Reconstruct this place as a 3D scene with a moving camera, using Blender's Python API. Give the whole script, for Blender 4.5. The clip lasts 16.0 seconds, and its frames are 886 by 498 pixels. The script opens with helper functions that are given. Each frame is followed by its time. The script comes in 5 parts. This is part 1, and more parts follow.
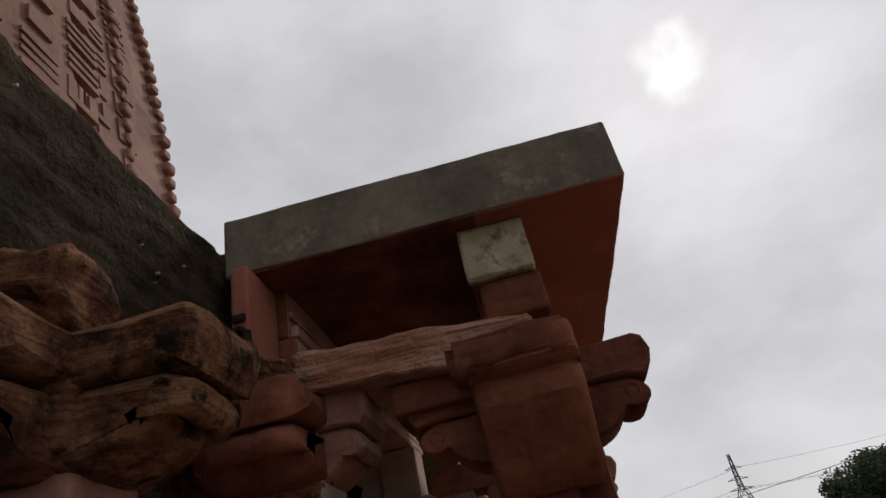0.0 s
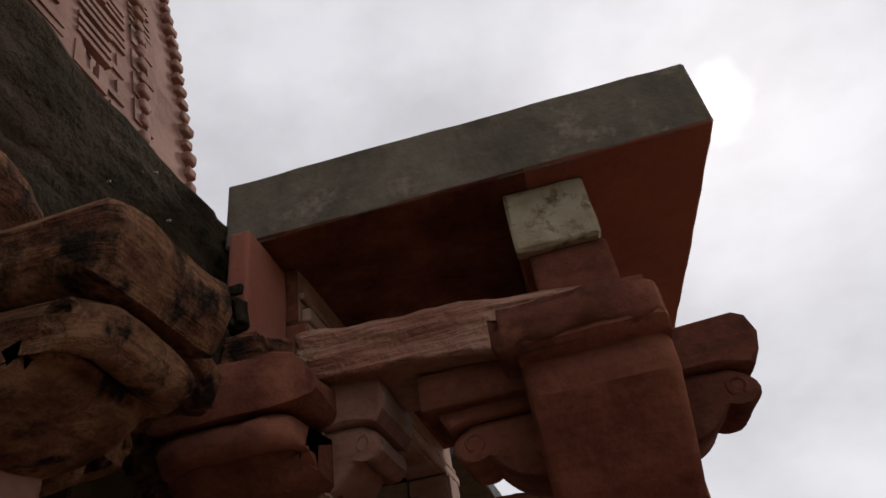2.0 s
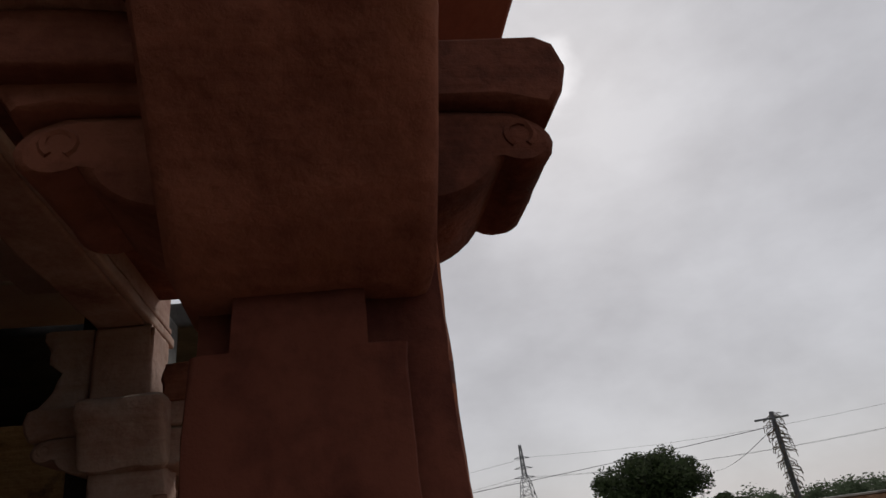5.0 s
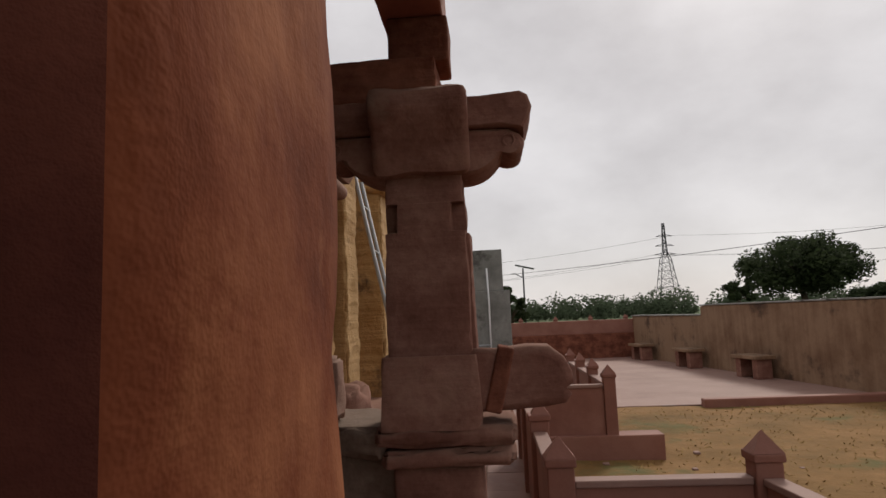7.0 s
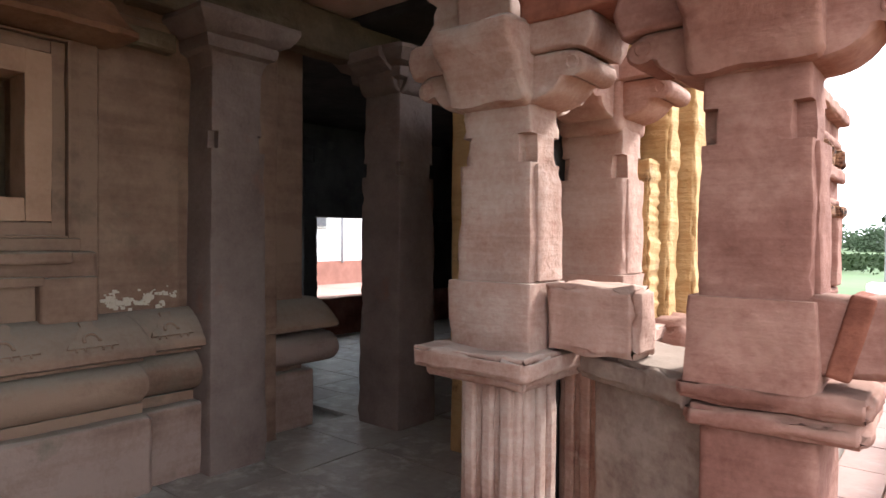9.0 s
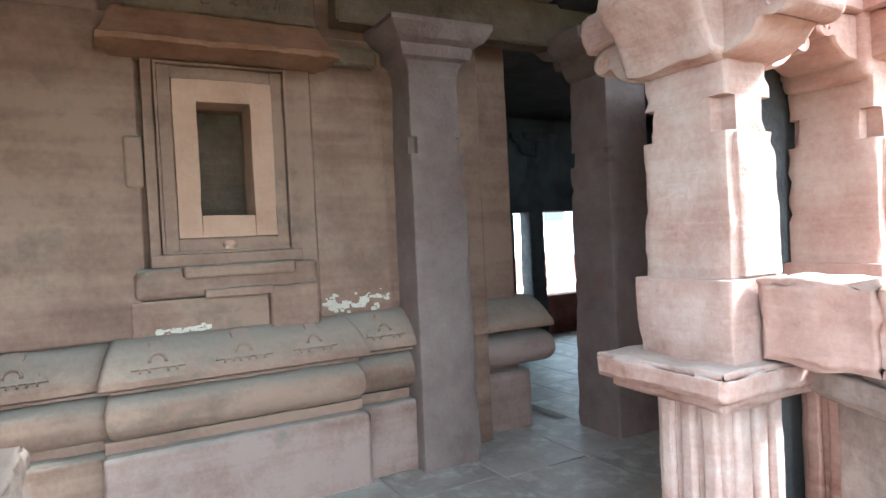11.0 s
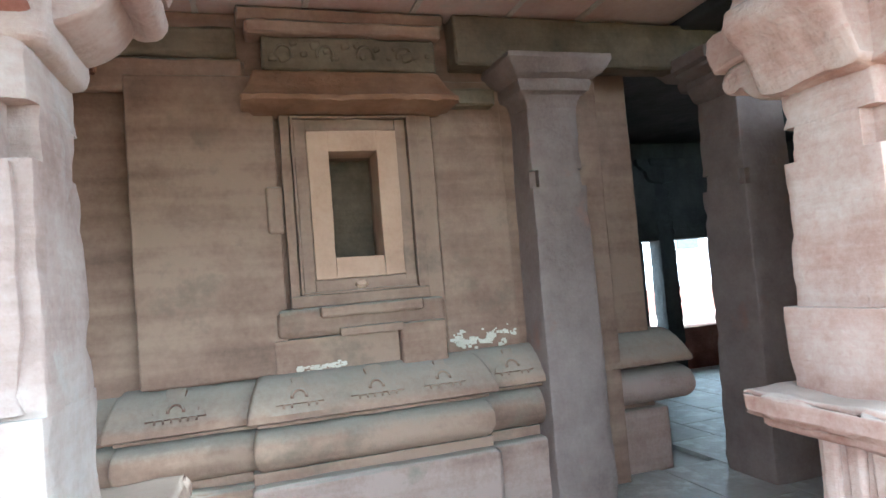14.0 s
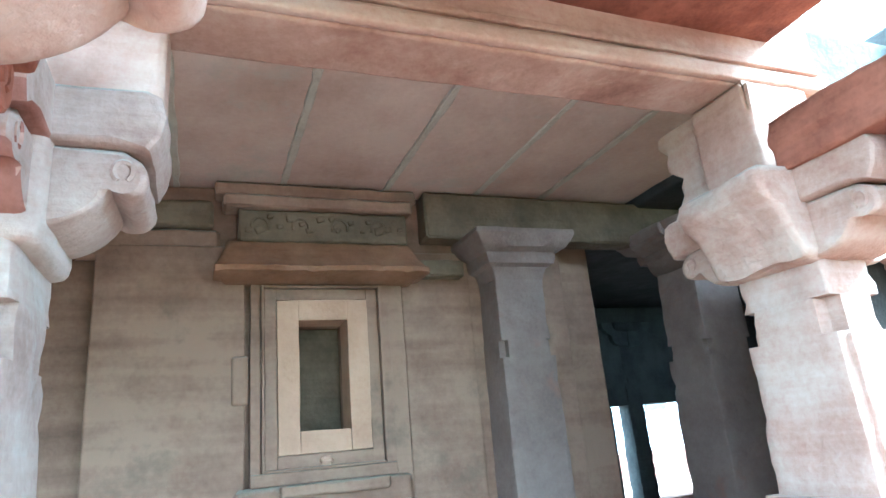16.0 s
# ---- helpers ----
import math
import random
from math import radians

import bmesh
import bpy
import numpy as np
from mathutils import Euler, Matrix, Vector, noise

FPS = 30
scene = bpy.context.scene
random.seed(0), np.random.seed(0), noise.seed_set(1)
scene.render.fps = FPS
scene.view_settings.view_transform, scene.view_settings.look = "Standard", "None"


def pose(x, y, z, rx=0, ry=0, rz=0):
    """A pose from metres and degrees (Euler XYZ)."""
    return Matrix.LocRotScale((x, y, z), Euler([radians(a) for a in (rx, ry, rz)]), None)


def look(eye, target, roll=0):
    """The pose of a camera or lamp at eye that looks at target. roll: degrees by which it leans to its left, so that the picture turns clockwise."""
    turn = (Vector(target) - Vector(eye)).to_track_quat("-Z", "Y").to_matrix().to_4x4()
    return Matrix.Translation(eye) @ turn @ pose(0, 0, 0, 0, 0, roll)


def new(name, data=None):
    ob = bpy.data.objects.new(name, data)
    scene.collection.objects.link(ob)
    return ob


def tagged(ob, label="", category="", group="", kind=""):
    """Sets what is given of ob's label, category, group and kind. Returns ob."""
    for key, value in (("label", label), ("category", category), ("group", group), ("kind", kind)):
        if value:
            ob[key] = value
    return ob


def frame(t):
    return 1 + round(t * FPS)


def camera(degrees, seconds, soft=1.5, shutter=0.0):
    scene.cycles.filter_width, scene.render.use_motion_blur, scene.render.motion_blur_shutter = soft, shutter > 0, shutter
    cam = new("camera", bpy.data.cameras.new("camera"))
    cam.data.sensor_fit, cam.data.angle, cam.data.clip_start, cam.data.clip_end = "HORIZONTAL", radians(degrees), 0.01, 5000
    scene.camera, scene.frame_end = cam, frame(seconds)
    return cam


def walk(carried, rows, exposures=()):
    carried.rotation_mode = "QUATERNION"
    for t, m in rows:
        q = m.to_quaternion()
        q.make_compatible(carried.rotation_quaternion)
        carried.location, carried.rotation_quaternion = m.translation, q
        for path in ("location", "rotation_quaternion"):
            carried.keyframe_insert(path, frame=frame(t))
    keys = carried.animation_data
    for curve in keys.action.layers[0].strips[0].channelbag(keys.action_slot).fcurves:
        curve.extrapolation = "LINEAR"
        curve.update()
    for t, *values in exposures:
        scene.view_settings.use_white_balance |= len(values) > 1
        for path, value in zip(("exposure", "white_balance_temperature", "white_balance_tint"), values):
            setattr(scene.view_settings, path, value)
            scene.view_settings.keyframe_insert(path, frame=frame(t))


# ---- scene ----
cam = camera(70.2, 16.0)
PATH = [
    (0, (0.757, -2.177, 1.407), (0.651, -0.451, 2.413), -12.9),
    (0.5, (0.781, -2.062, 1.35), (0.759, -0.259, 2.215), -7.5),
    (1, (0.793, -1.946, 1.393), (0.592, -0.206, 2.359), -10.1),
    (1.5, (0.733, -1.846, 1.437), (0.53, -0.188, 2.537), -16.5),
    (2, (0.681, -1.732, 1.434), (0.479, -0.095, 2.564), -10.3),
    (2.5, (0.683, -1.602, 1.438), (0.609, 0.041, 2.576), -9.3),
    (3, (0.756, -1.485, 1.446), (0.718, 0.204, 2.517), -7.9),
    (3.5, (0.815, -1.396, 1.398), (0.998, 0.333, 2.387), -8.3),
    (4, (0.805, -1.234, 1.402), (1.186, 0.48, 2.36), -9.3),
    (4.2, (0.783, -1.172, 1.404), (1.213, 0.553, 2.319), -10.2),
    (6.3, (0.955, -0.710, 1.282), (1.080, 1.170, 1.953), -4.0),
    (6.5, (0.972, -0.64, 1.278), (1.065, 1.277, 1.84), -4.0),
    (7, (1.041, -0.384, 1.309), (0.901, 1.6, 1.521), -2.4),
    (7.5, (1.113, -0.331, 1.323), (0.834, 1.648, 1.393), -2.6),
    (8, (1.103, -0.292, 1.326), (0.604, 1.644, 1.335), -3.9),
    (8.5, (1.214, -0.255, 1.333), (0.166, 1.447, 1.422), -2.6),
    (8.7, (1.242, -0.194, 1.333), (0.097, 1.446, 1.363), -1.2),
    (10.8, (1.28, 0.205, 1.331), (-0.485, 1.144, 1.308), -0.9),
    (11, (1.277, 0.211, 1.338), (-0.48, 1.165, 1.3), -2.9),
    (11.5, (1.284, 0.196, 1.337), (-0.583, 0.911, 1.291), -2.8),
    (12, (1.283, 0.194, 1.328), (-0.646, 0.711, 1.219), -3.5),
    (12.5, (1.284, 0.199, 1.324), (-0.636, 0.744, 1.189), -3.5),
    (13, (1.285, 0.204, 1.324), (-0.614, 0.821, 1.2), -4.5),
    (13.5, (1.288, 0.204, 1.331), (-0.626, 0.781, 1.267), -4.1),
    (14, (1.284, 0.209, 1.342), (-0.621, 0.808, 1.439), -4.8),
    (14.5, (1.299, 0.196, 1.359), (-0.623, 0.688, 1.61), -4.6),
    (15, (1.281, 0.19, 1.402), (-0.549, 0.863, 1.85), -5.6),
    (15.5, (1.3, 0.18, 1.415), (-0.543, 0.747, 1.945), -7.3),
    (16, (1.299, 0.181, 1.414), (-0.48, 0.894, 1.986), -5.1),
]
EXPOSURES = [(0, 0.15, 6500, 11), (1.0, 0.27, 6500, 11), (2.0, 0.36, 6500, 12), (2.5, 0.36, 6500, 12), (3.0, 0.38, 6500, 12), (3.5, 0.1, 6500, 12), (4.2, -0.12, 6500, 12), (6.5, 0.12, 6600, 10), (7.0, 0.25, 6800, 12), (7.5, 0.45, 6900, 13), (8.0, 0.8, 6900, 13), (8.5, 2.1, 6300, 11), (8.7, 2.5, 6100, 9), (10.8, 4.45, 4850, -8), (12.5, 4.47, 4850, -9), (14.0, 4.57, 4700, -11), (15.0, 4.85, 4350, -15), (16, 5.0, 4130, -20)]
walk(cam, [(t, look(e, g, r)) for t, e, g, r in PATH], EXPOSURES)

# ---- sky and sun: overcast, the sun a bright spot behind thin cloud ----
SUN = Vector((0.331, 0.708, 0.624)).normalized()
world = bpy.data.worlds.new("overcast_sky")
scene.world = world
world.use_nodes = True
wn, wl = world.node_tree.nodes, world.node_tree.links
wn.clear()


def wnode(kind, **kw):
    n = wn.new(kind)
    for k, v in kw.items():
        n.inputs[k].default_value = v
    return n


w_out = wn.new("ShaderNodeOutputWorld")
w_bg = wnode("ShaderNodeBackground", Strength=1.0)
w_sky = wn.new("ShaderNodeTexSky")
w_sky.sky_type, w_sky.sun_disc = "NISHITA", False
w_sky.sun_elevation, w_sky.sun_rotation = math.asin(SUN.z), math.atan2(SUN.x, SUN.y)
w_tc = wn.new("ShaderNodeTexCoord")
w_map = wn.new("ShaderNodeMapping")
w_map.inputs["Scale"].default_value = (1.0, 1.0, 1.7)
w_noise = wnode("ShaderNodeTexNoise", Scale=3.1, Detail=8.0, Roughness=0.56)
w_ramp = wn.new("ShaderNodeValToRGB")
w_ramp.color_ramp.elements[0].position, w_ramp.color_ramp.elements[1].position = 0.34, 0.64
w_ramp.color_ramp.elements[0].color = (0.47, 0.465, 0.48, 1)
w_ramp.color_ramp.elements[1].color = (0.61, 0.61, 0.63, 1)
w_dot = wn.new("ShaderNodeVectorMath")
w_dot.operation = "DOT_PRODUCT"
w_dot.inputs[1].default_value = SUN
w_glow = wn.new("ShaderNodeMapRange")
w_glow.inputs["From Min"].default_value, w_glow.inputs["From Max"].default_value = 0.93, 1.0
w_glow.interpolation_type = "SMOOTHSTEP"
w_core = wn.new("ShaderNodeMapRange")
w_core.inputs["From Min"].default_value, w_core.inputs["From Max"].default_value = 0.9976, 1.0022
w_core.interpolation_type = "SMOOTHSTEP"
w_cn = wnode("ShaderNodeTexNoise", Scale=9.0, Detail=4.0)
w_mul = wn.new("ShaderNodeMath"); w_mul.operation = "MULTIPLY"
w_sum = wn.new("ShaderNodeMath"); w_sum.operation = "MULTIPLY_ADD"; w_sum.inputs[1].default_value = 0.07
w_add = wn.new("ShaderNodeMix"); w_add.data_type, w_add.blend_type = "RGBA", "ADD"
w_add.inputs[0].default_value = 1.0
w_mix = wn.new("ShaderNodeMix"); w_mix.data_type = "RGBA"
w_mix.inputs[0].default_value = 0.94
w_dim = wn.new("ShaderNodeMix"); w_dim.data_type, w_dim.blend_type = "RGBA", "MULTIPLY"
w_dim.inputs[0].default_value = 1.0
w_dim.inputs[7].default_value = (0.12, 0.12, 0.12, 1)
wl.new(w_tc.outputs["Generated"], w_map.inputs["Vector"])
wl.new(w_map.outputs[0], w_noise.inputs["Vector"])
wl.new(w_tc.outputs["Generated"], w_cn.inputs["Vector"])
wl.new(w_noise.outputs["Fac"], w_ramp.inputs["Fac"])
wl.new(w_tc.outputs["Generated"], w_dot.inputs[0])
wl.new(w_dot.outputs["Value"], w_glow.inputs["Value"])
w_wob = wn.new("ShaderNodeMath"); w_wob.operation = "MULTIPLY_ADD"; w_wob.inputs[1].default_value = 0.007
w_off = wn.new("ShaderNodeMath"); w_off.operation = "SUBTRACT"; w_off.inputs[1].default_value = 0.0040
wl.new(w_cn.outputs["Fac"], w_wob.inputs[0]); wl.new(w_dot.outputs["Value"], w_wob.inputs[2])
wl.new(w_wob.outputs[0], w_off.inputs[0]); wl.new(w_off.outputs[0], w_core.inputs["Value"])
wl.new(w_core.outputs[0], w_mul.inputs[0]); wl.new(w_cn.outputs["Fac"], w_mul.inputs[1])
wl.new(w_glow.outputs[0], w_sum.inputs[0]); wl.new(w_mul.outputs[0], w_sum.inputs[2])
wl.new(w_sky.outputs[0], w_dim.inputs[6])
wl.new(w_dim.outputs[2], w_mix.inputs[6]); wl.new(w_ramp.outputs["Color"], w_mix.inputs[7])
wl.new(w_mix.outputs[2], w_add.inputs[6]); wl.new(w_sum.outputs[0], w_add.inputs[7])
wl.new(w_add.outputs[2], w_bg.inputs["Color"])
wl.new(w_bg.outputs[0], w_out.inputs["Surface"])
sun = new("sun", bpy.data.lights.new("sun", "SUN"))
sun.data.energy, sun.data.angle, sun.data.color = 1.5, radians(11), (1.0, 0.95, 0.88)
sun.matrix_world = look((SUN * 50), (0, 0, 0))


# ---- materials ----
def material(name, ramp, scale=3.0, fine=40.0, strata=0.0, bump=0.25, rough=0.85, vary=0.08, patch=None, patch_at=0.6, patch_scale=2.0, depth=0.02, spec=0.3, bed=(1.3, 1.3, 22.0), dust_lit_top=None):
    """Weathered surface: two noises on a colour ramp, beds across z, patches of lichen or dirt, fine relief."""
    m = bpy.data.materials.new(name)
    m.use_nodes = True
    n, l = m.node_tree.nodes, m.node_tree.links
    b = n["Principled BSDF"]
    b.inputs["Roughness"].default_value = rough
    b.inputs["Specular IOR Level"].default_value = spec
    tc = n.new("ShaderNodeTexCoord")
    n1 = n.new("ShaderNodeTexNoise"); n1.inputs["Scale"].default_value = scale; n1.inputs["Detail"].default_value = 8; n1.inputs["Roughness"].default_value = 0.6
    n2 = n.new("ShaderNodeTexNoise"); n2.inputs["Scale"].default_value = fine; n2.inputs["Detail"].default_value = 6; n2.inputs["Roughness"].default_value = 0.7
    l.new(tc.outputs["Object"], n1.inputs["Vector"]); l.new(tc.outputs["Object"], n2.inputs["Vector"])
    info = n.new("ShaderNodeObjectInfo")
    mix = n.new("ShaderNodeMath"); mix.operation = "MULTIPLY_ADD"; mix.inputs[1].default_value = 0.31
    l.new(n2.outputs["Fac"], mix.inputs[0]); l.new(n1.outputs["Fac"], mix.inputs[2])
    fac = mix.outputs[0]
    n4 = n.new("ShaderNodeTexNoise"); n4.inputs["Scale"].default_value = fine * 0.28; n4.inputs["Detail"].default_value = 3
    l.new(tc.outputs["Object"], n4.inputs["Vector"])
    hm = n.new("ShaderNodeMath"); hm.operation = "MULTIPLY_ADD"; hm.inputs[1].default_value = 1.6
    half = n.new("ShaderNodeMath"); half.operation = "MULTIPLY"; half.inputs[1].default_value = 0.55
    l.new(n2.outputs["Fac"], half.inputs[0]); l.new(n4.outputs["Fac"], hm.inputs[0]); l.new(half.outputs[0], hm.inputs[2])
    height = hm.outputs[0]
    if strata:
        mp = n.new("ShaderNodeMapping"); mp.inputs["Scale"].default_value = bed; mp.inputs["Rotation"].default_value = (0.05, 0.07, 0)
        ns = n.new("ShaderNodeTexNoise"); ns.inputs["Scale"].default_value = 2.2; ns.inputs["Detail"].default_value = 5
        l.new(tc.outputs["Object"], mp.inputs["Vector"]); l.new(mp.outputs[0], ns.inputs["Vector"])
        add = n.new("ShaderNodeMath"); add.operation = "MULTIPLY_ADD"; add.inputs[1].default_value = strata
        l.new(ns.outputs["Fac"], add.inputs[0]); l.new(fac, add.inputs[2]); fac = add.outputs[0]
        hs = n.new("ShaderNodeMath"); hs.operation = "MULTIPLY_ADD"; hs.inputs[1].default_value = strata * 2.0
        l.new(ns.outputs["Fac"], hs.inputs[0]); l.new(height, hs.inputs[2]); height = hs.outputs[0]
    rnd = n.new("ShaderNodeMath"); rnd.operation = "MULTIPLY_ADD"; rnd.inputs[1].default_value = vary * 2
    l.new(info.outputs["Random"], rnd.inputs[0]); l.new(fac, rnd.inputs[2]); fac = rnd.outputs[0]
    lo = 0.38 + 0.30 * strata
    cr = n.new("ShaderNodeMapRange"); cr.inputs["From Min"].default_value = lo; cr.inputs["From Max"].default_value = lo + 0.55
    l.new(fac, cr.inputs["Value"])
    ramp_n = n.new("ShaderNodeValToRGB")
    els = ramp_n.color_ramp.elements
    els[0].color, els[1].color = (*ramp[0], 1), (*ramp[-1], 1)
    for k, c in enumerate(ramp[1:-1]):
        e = els.new((k + 1) / (len(ramp) - 1)); e.color = (*c, 1)
    l.new(cr.outputs[0], ramp_n.inputs["Fac"])
    colour = ramp_n.outputs["Color"]
    if patch:
        n3 = n.new("ShaderNodeTexNoise"); n3.inputs["Scale"].default_value = patch_scale; n3.inputs["Detail"].default_value = 9; n3.inputs["Roughness"].default_value = 0.68
        off = n.new("ShaderNodeVectorMath"); off.operation = "ADD"; off.inputs[1].default_value = (7.3, 2.1, 5.5)
        l.new(tc.outputs["Object"], off.inputs[0]); l.new(off.outputs[0], n3.inputs["Vector"])
        pr = n.new("ShaderNodeMapRange"); pr.inputs["From Min"].default_value = patch_at; pr.inputs["From Max"].default_value = patch_at + 0.12
        l.new(n3.outputs["Fac"], pr.inputs["Value"])
        pm = n.new("ShaderNodeMix"); pm.data_type = "RGBA"; pm.inputs[7].default_value = (*patch, 1)
        l.new(pr.outputs[0], pm.inputs[0]); l.new(colour, pm.inputs[6]); colour = pm.outputs[2]
    # Upward faces take a dust colour; on the crusted stone it paints lit tops.
    if dust_lit_top:
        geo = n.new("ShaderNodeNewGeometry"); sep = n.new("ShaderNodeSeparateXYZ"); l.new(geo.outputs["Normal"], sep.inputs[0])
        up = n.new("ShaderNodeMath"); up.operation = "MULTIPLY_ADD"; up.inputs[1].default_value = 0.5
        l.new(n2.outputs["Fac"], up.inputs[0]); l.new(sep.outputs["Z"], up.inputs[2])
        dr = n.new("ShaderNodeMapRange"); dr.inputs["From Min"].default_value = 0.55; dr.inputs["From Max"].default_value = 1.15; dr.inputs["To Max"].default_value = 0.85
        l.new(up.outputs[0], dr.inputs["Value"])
        dm = n.new("ShaderNodeMix"); dm.data_type = "RGBA"; dm.inputs[7].default_value = (*dust_lit_top, 1)
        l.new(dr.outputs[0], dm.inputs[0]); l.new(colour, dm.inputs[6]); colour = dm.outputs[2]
    l.new(colour, b.inputs["Base Color"])
    bp = n.new("ShaderNodeBump"); bp.inputs["Strength"].default_value = bump; bp.inputs["Distance"].default_value = depth
    l.new(height, bp.inputs["Height"]); l.new(bp.outputs[0], b.inputs["Normal"])
    return m


M_RED = material("red_sandstone", [(0.060, 0.023, 0.017), (0.138, 0.058, 0.042), (0.215, 0.102, 0.076), (0.30, 0.162, 0.122)], 3.2, 40, 0.18, 0.4, rough=0.95, patch=(0.24, 0.145, 0.108), patch_at=0.61, patch_scale=4.0, depth=0.02, spec=0.1, dust_lit_top=(0.24, 0.135, 0.10))
M_FACE = material("eroded_orange_sandstone", [(0.016, 0.004, 0.003), (0.072, 0.017, 0.008), (0.158, 0.045, 0.020), (0.27, 0.10, 0.046)], 7.0, 10, 0.45, 0.3, rough=0.95, patch=(0.26, 0.098, 0.047), patch_at=0.60, patch_scale=11.0, depth=0.03, spec=0.08, bed=(3.2, 3.2, 1.1))
M_BUFF = material("buff_sandstone", [(0.062, 0.035, 0.023), (0.130, 0.074, 0.048), (0.198, 0.114, 0.075), (0.265, 0.165, 0.110)], 1.6, 34, 0.5, 0.25, patch=(0.145, 0.10, 0.066), patch_at=0.57, patch_scale=1.7, bed=(0.4, 0.4, 6.0), dust_lit_top=(0.25, 0.213, 0.165))
# Pale tone for one pillar's brightly lit sides, brightness put into the colour.
M_PALE = material("lit_rose_sandstone", [(0.105, 0.062, 0.048), (0.20, 0.130, 0.102), (0.285, 0.205, 0.168), (0.355, 0.28, 0.238)], 3.2, 44, 0.22, 0.4, patch=(0.33, 0.28, 0.245), patch_at=0.57, patch_scale=4.2, depth=0.025, spec=0.15, dust_lit_top=(0.31, 0.28, 0.245))
M_ROSE = material("rose_weathered_sandstone", [(0.14, 0.066, 0.047), (0.245, 0.13, 0.096), (0.34, 0.205, 0.157), (0.42, 0.29, 0.232)], 3.2, 44, 0.18, 0.4, patch=(0.39, 0.265, 0.21), patch_at=0.60, patch_scale=4.2, depth=0.02, spec=0.12, dust_lit_top=(0.33, 0.215, 0.165))
M_CEIL = material("pinkish_ceiling_stone", [(0.29, 0.178, 0.133), (0.44, 0.29, 0.222), (0.55, 0.39, 0.305)], 1.5, 30, 0.0, 0.25, patch=(0.42, 0.345, 0.27), patch_at=0.58, patch_scale=1.8)
M_EAVE = material("orange_tinted_sandstone", [(0.11, 0.050, 0.025), (0.20, 0.098, 0.052), (0.27, 0.145, 0.082)], 4.0, 40, 0.2, 0.5)
M_NICHE = material("peach_sandstone", [(0.30, 0.168, 0.103), (0.41, 0.245, 0.155), (0.48, 0.31, 0.205)], 3.0, 40, 0.05, 0.2)
M_OLIVE = material("olive_stained_sandstone", [(0.045, 0.031, 0.018), (0.095, 0.065, 0.038), (0.155, 0.108, 0.065)], 4.0, 34, 0.16, 0.5)
M_PURPLE = material("grey_purple_sandstone", [(0.098, 0.066, 0.054), (0.162, 0.111, 0.091), (0.225, 0.163, 0.135)], 3.0, 50, 0.05, 0.35, patch=(0.21, 0.115, 0.082), patch_at=0.6, patch_scale=3.0)
# Dark stone that also paints shade on soffit, capital and south ends.
M_DARK = material("dark_and_shaded_sandstone", [(0.028, 0.010, 0.007), (0.078, 0.027, 0.018), (0.15, 0.053, 0.033), (0.24, 0.092, 0.058)], 4.0, 40, 0.18, 0.45, rough=0.95, patch=(0.20, 0.075, 0.042), patch_at=0.60, patch_scale=4.5, spec=0.1)
# Darkened twin of the orange stone: paints south-side shade on one pillar.
M_MAROON = material("shade_maroon_sandstone", [(0.012, 0.004, 0.004), (0.034, 0.010, 0.008), (0.066, 0.019, 0.013), (0.12, 0.038, 0.024)], 4.0, 24, 0.3, 0.35, rough=0.9, patch=(0.09, 0.022, 0.018), patch_at=0.58, patch_scale=3.0, spec=0.12, bed=(6.0, 6.0, 0.9))
# Near-black so that the hall's interior shade is put into the stone.
M_GLOOM = material("hall_shade_stone", [(0.014, 0.015, 0.015), (0.032, 0.032, 0.031), (0.066, 0.062, 0.058)], 3.0, 40, 0.1, 0.4)
M_LICHEN = material("grey_lichened_sandstone", [(0.052, 0.029, 0.022), (0.108, 0.067, 0.050), (0.18, 0.122, 0.094), (0.27, 0.20, 0.158)], 4.0, 36, 0.12, 0.4, patch=(0.165, 0.13, 0.095), patch_at=0.57, patch_scale=6.0, depth=0.02, spec=0.12, dust_lit_top=(0.24, 0.175, 0.135))
M_BROWN = material("brown_rose_sandstone", [(0.12, 0.052, 0.036), (0.22, 0.112, 0.079), (0.32, 0.202, 0.157), (0.40, 0.293, 0.24)], 3.2, 44, 0.20, 0.4, patch=(0.37, 0.262, 0.208), patch_at=0.60, patch_scale=4.2, depth=0.025, spec=0.12, dust_lit_top=(0.38, 0.295, 0.243))
M_PLINTH = material("dusty_brown_pink_sandstone", [(0.09, 0.050, 0.036), (0.16, 0.093, 0.067), (0.235, 0.145, 0.108), (0.31, 0.21, 0.165)], 2.2, 40, 0.30, 0.3, patch=(0.19, 0.145, 0.105), patch_at=0.6, patch_scale=3.0, bed=(0.5, 0.5, 9.0), dust_lit_top=(0.28, 0.235, 0.19))
# Orange upward faces paint the lit top rims of these stones.
M_CRUST = material("lichen_crusted_sandstone", [(0.012, 0.007, 0.005), (0.055, 0.021, 0.013), (0.135, 0.054, 0.030), (0.29, 0.145, 0.078)], 8.5, 50, 0.36, 0.95, rough=0.95, patch=(0.022, 0.015, 0.011), patch_at=0.49, patch_scale=12.0, depth=0.045, spec=0.1, bed=(2.0, 2.0, 26.0), dust_lit_top=(0.30, 0.145, 0.078))
M_MOSS = material("black_mossy_stone", [(0.007, 0.006, 0.005), (0.024, 0.019, 0.013), (0.062, 0.045, 0.03)], 6.0, 50, 0.2, 0.9, rough=1.0, patch=(0.045, 0.026, 0.017), patch_at=0.58, depth=0.05, spec=0.05, bed=(2.0, 2.0, 16.0))
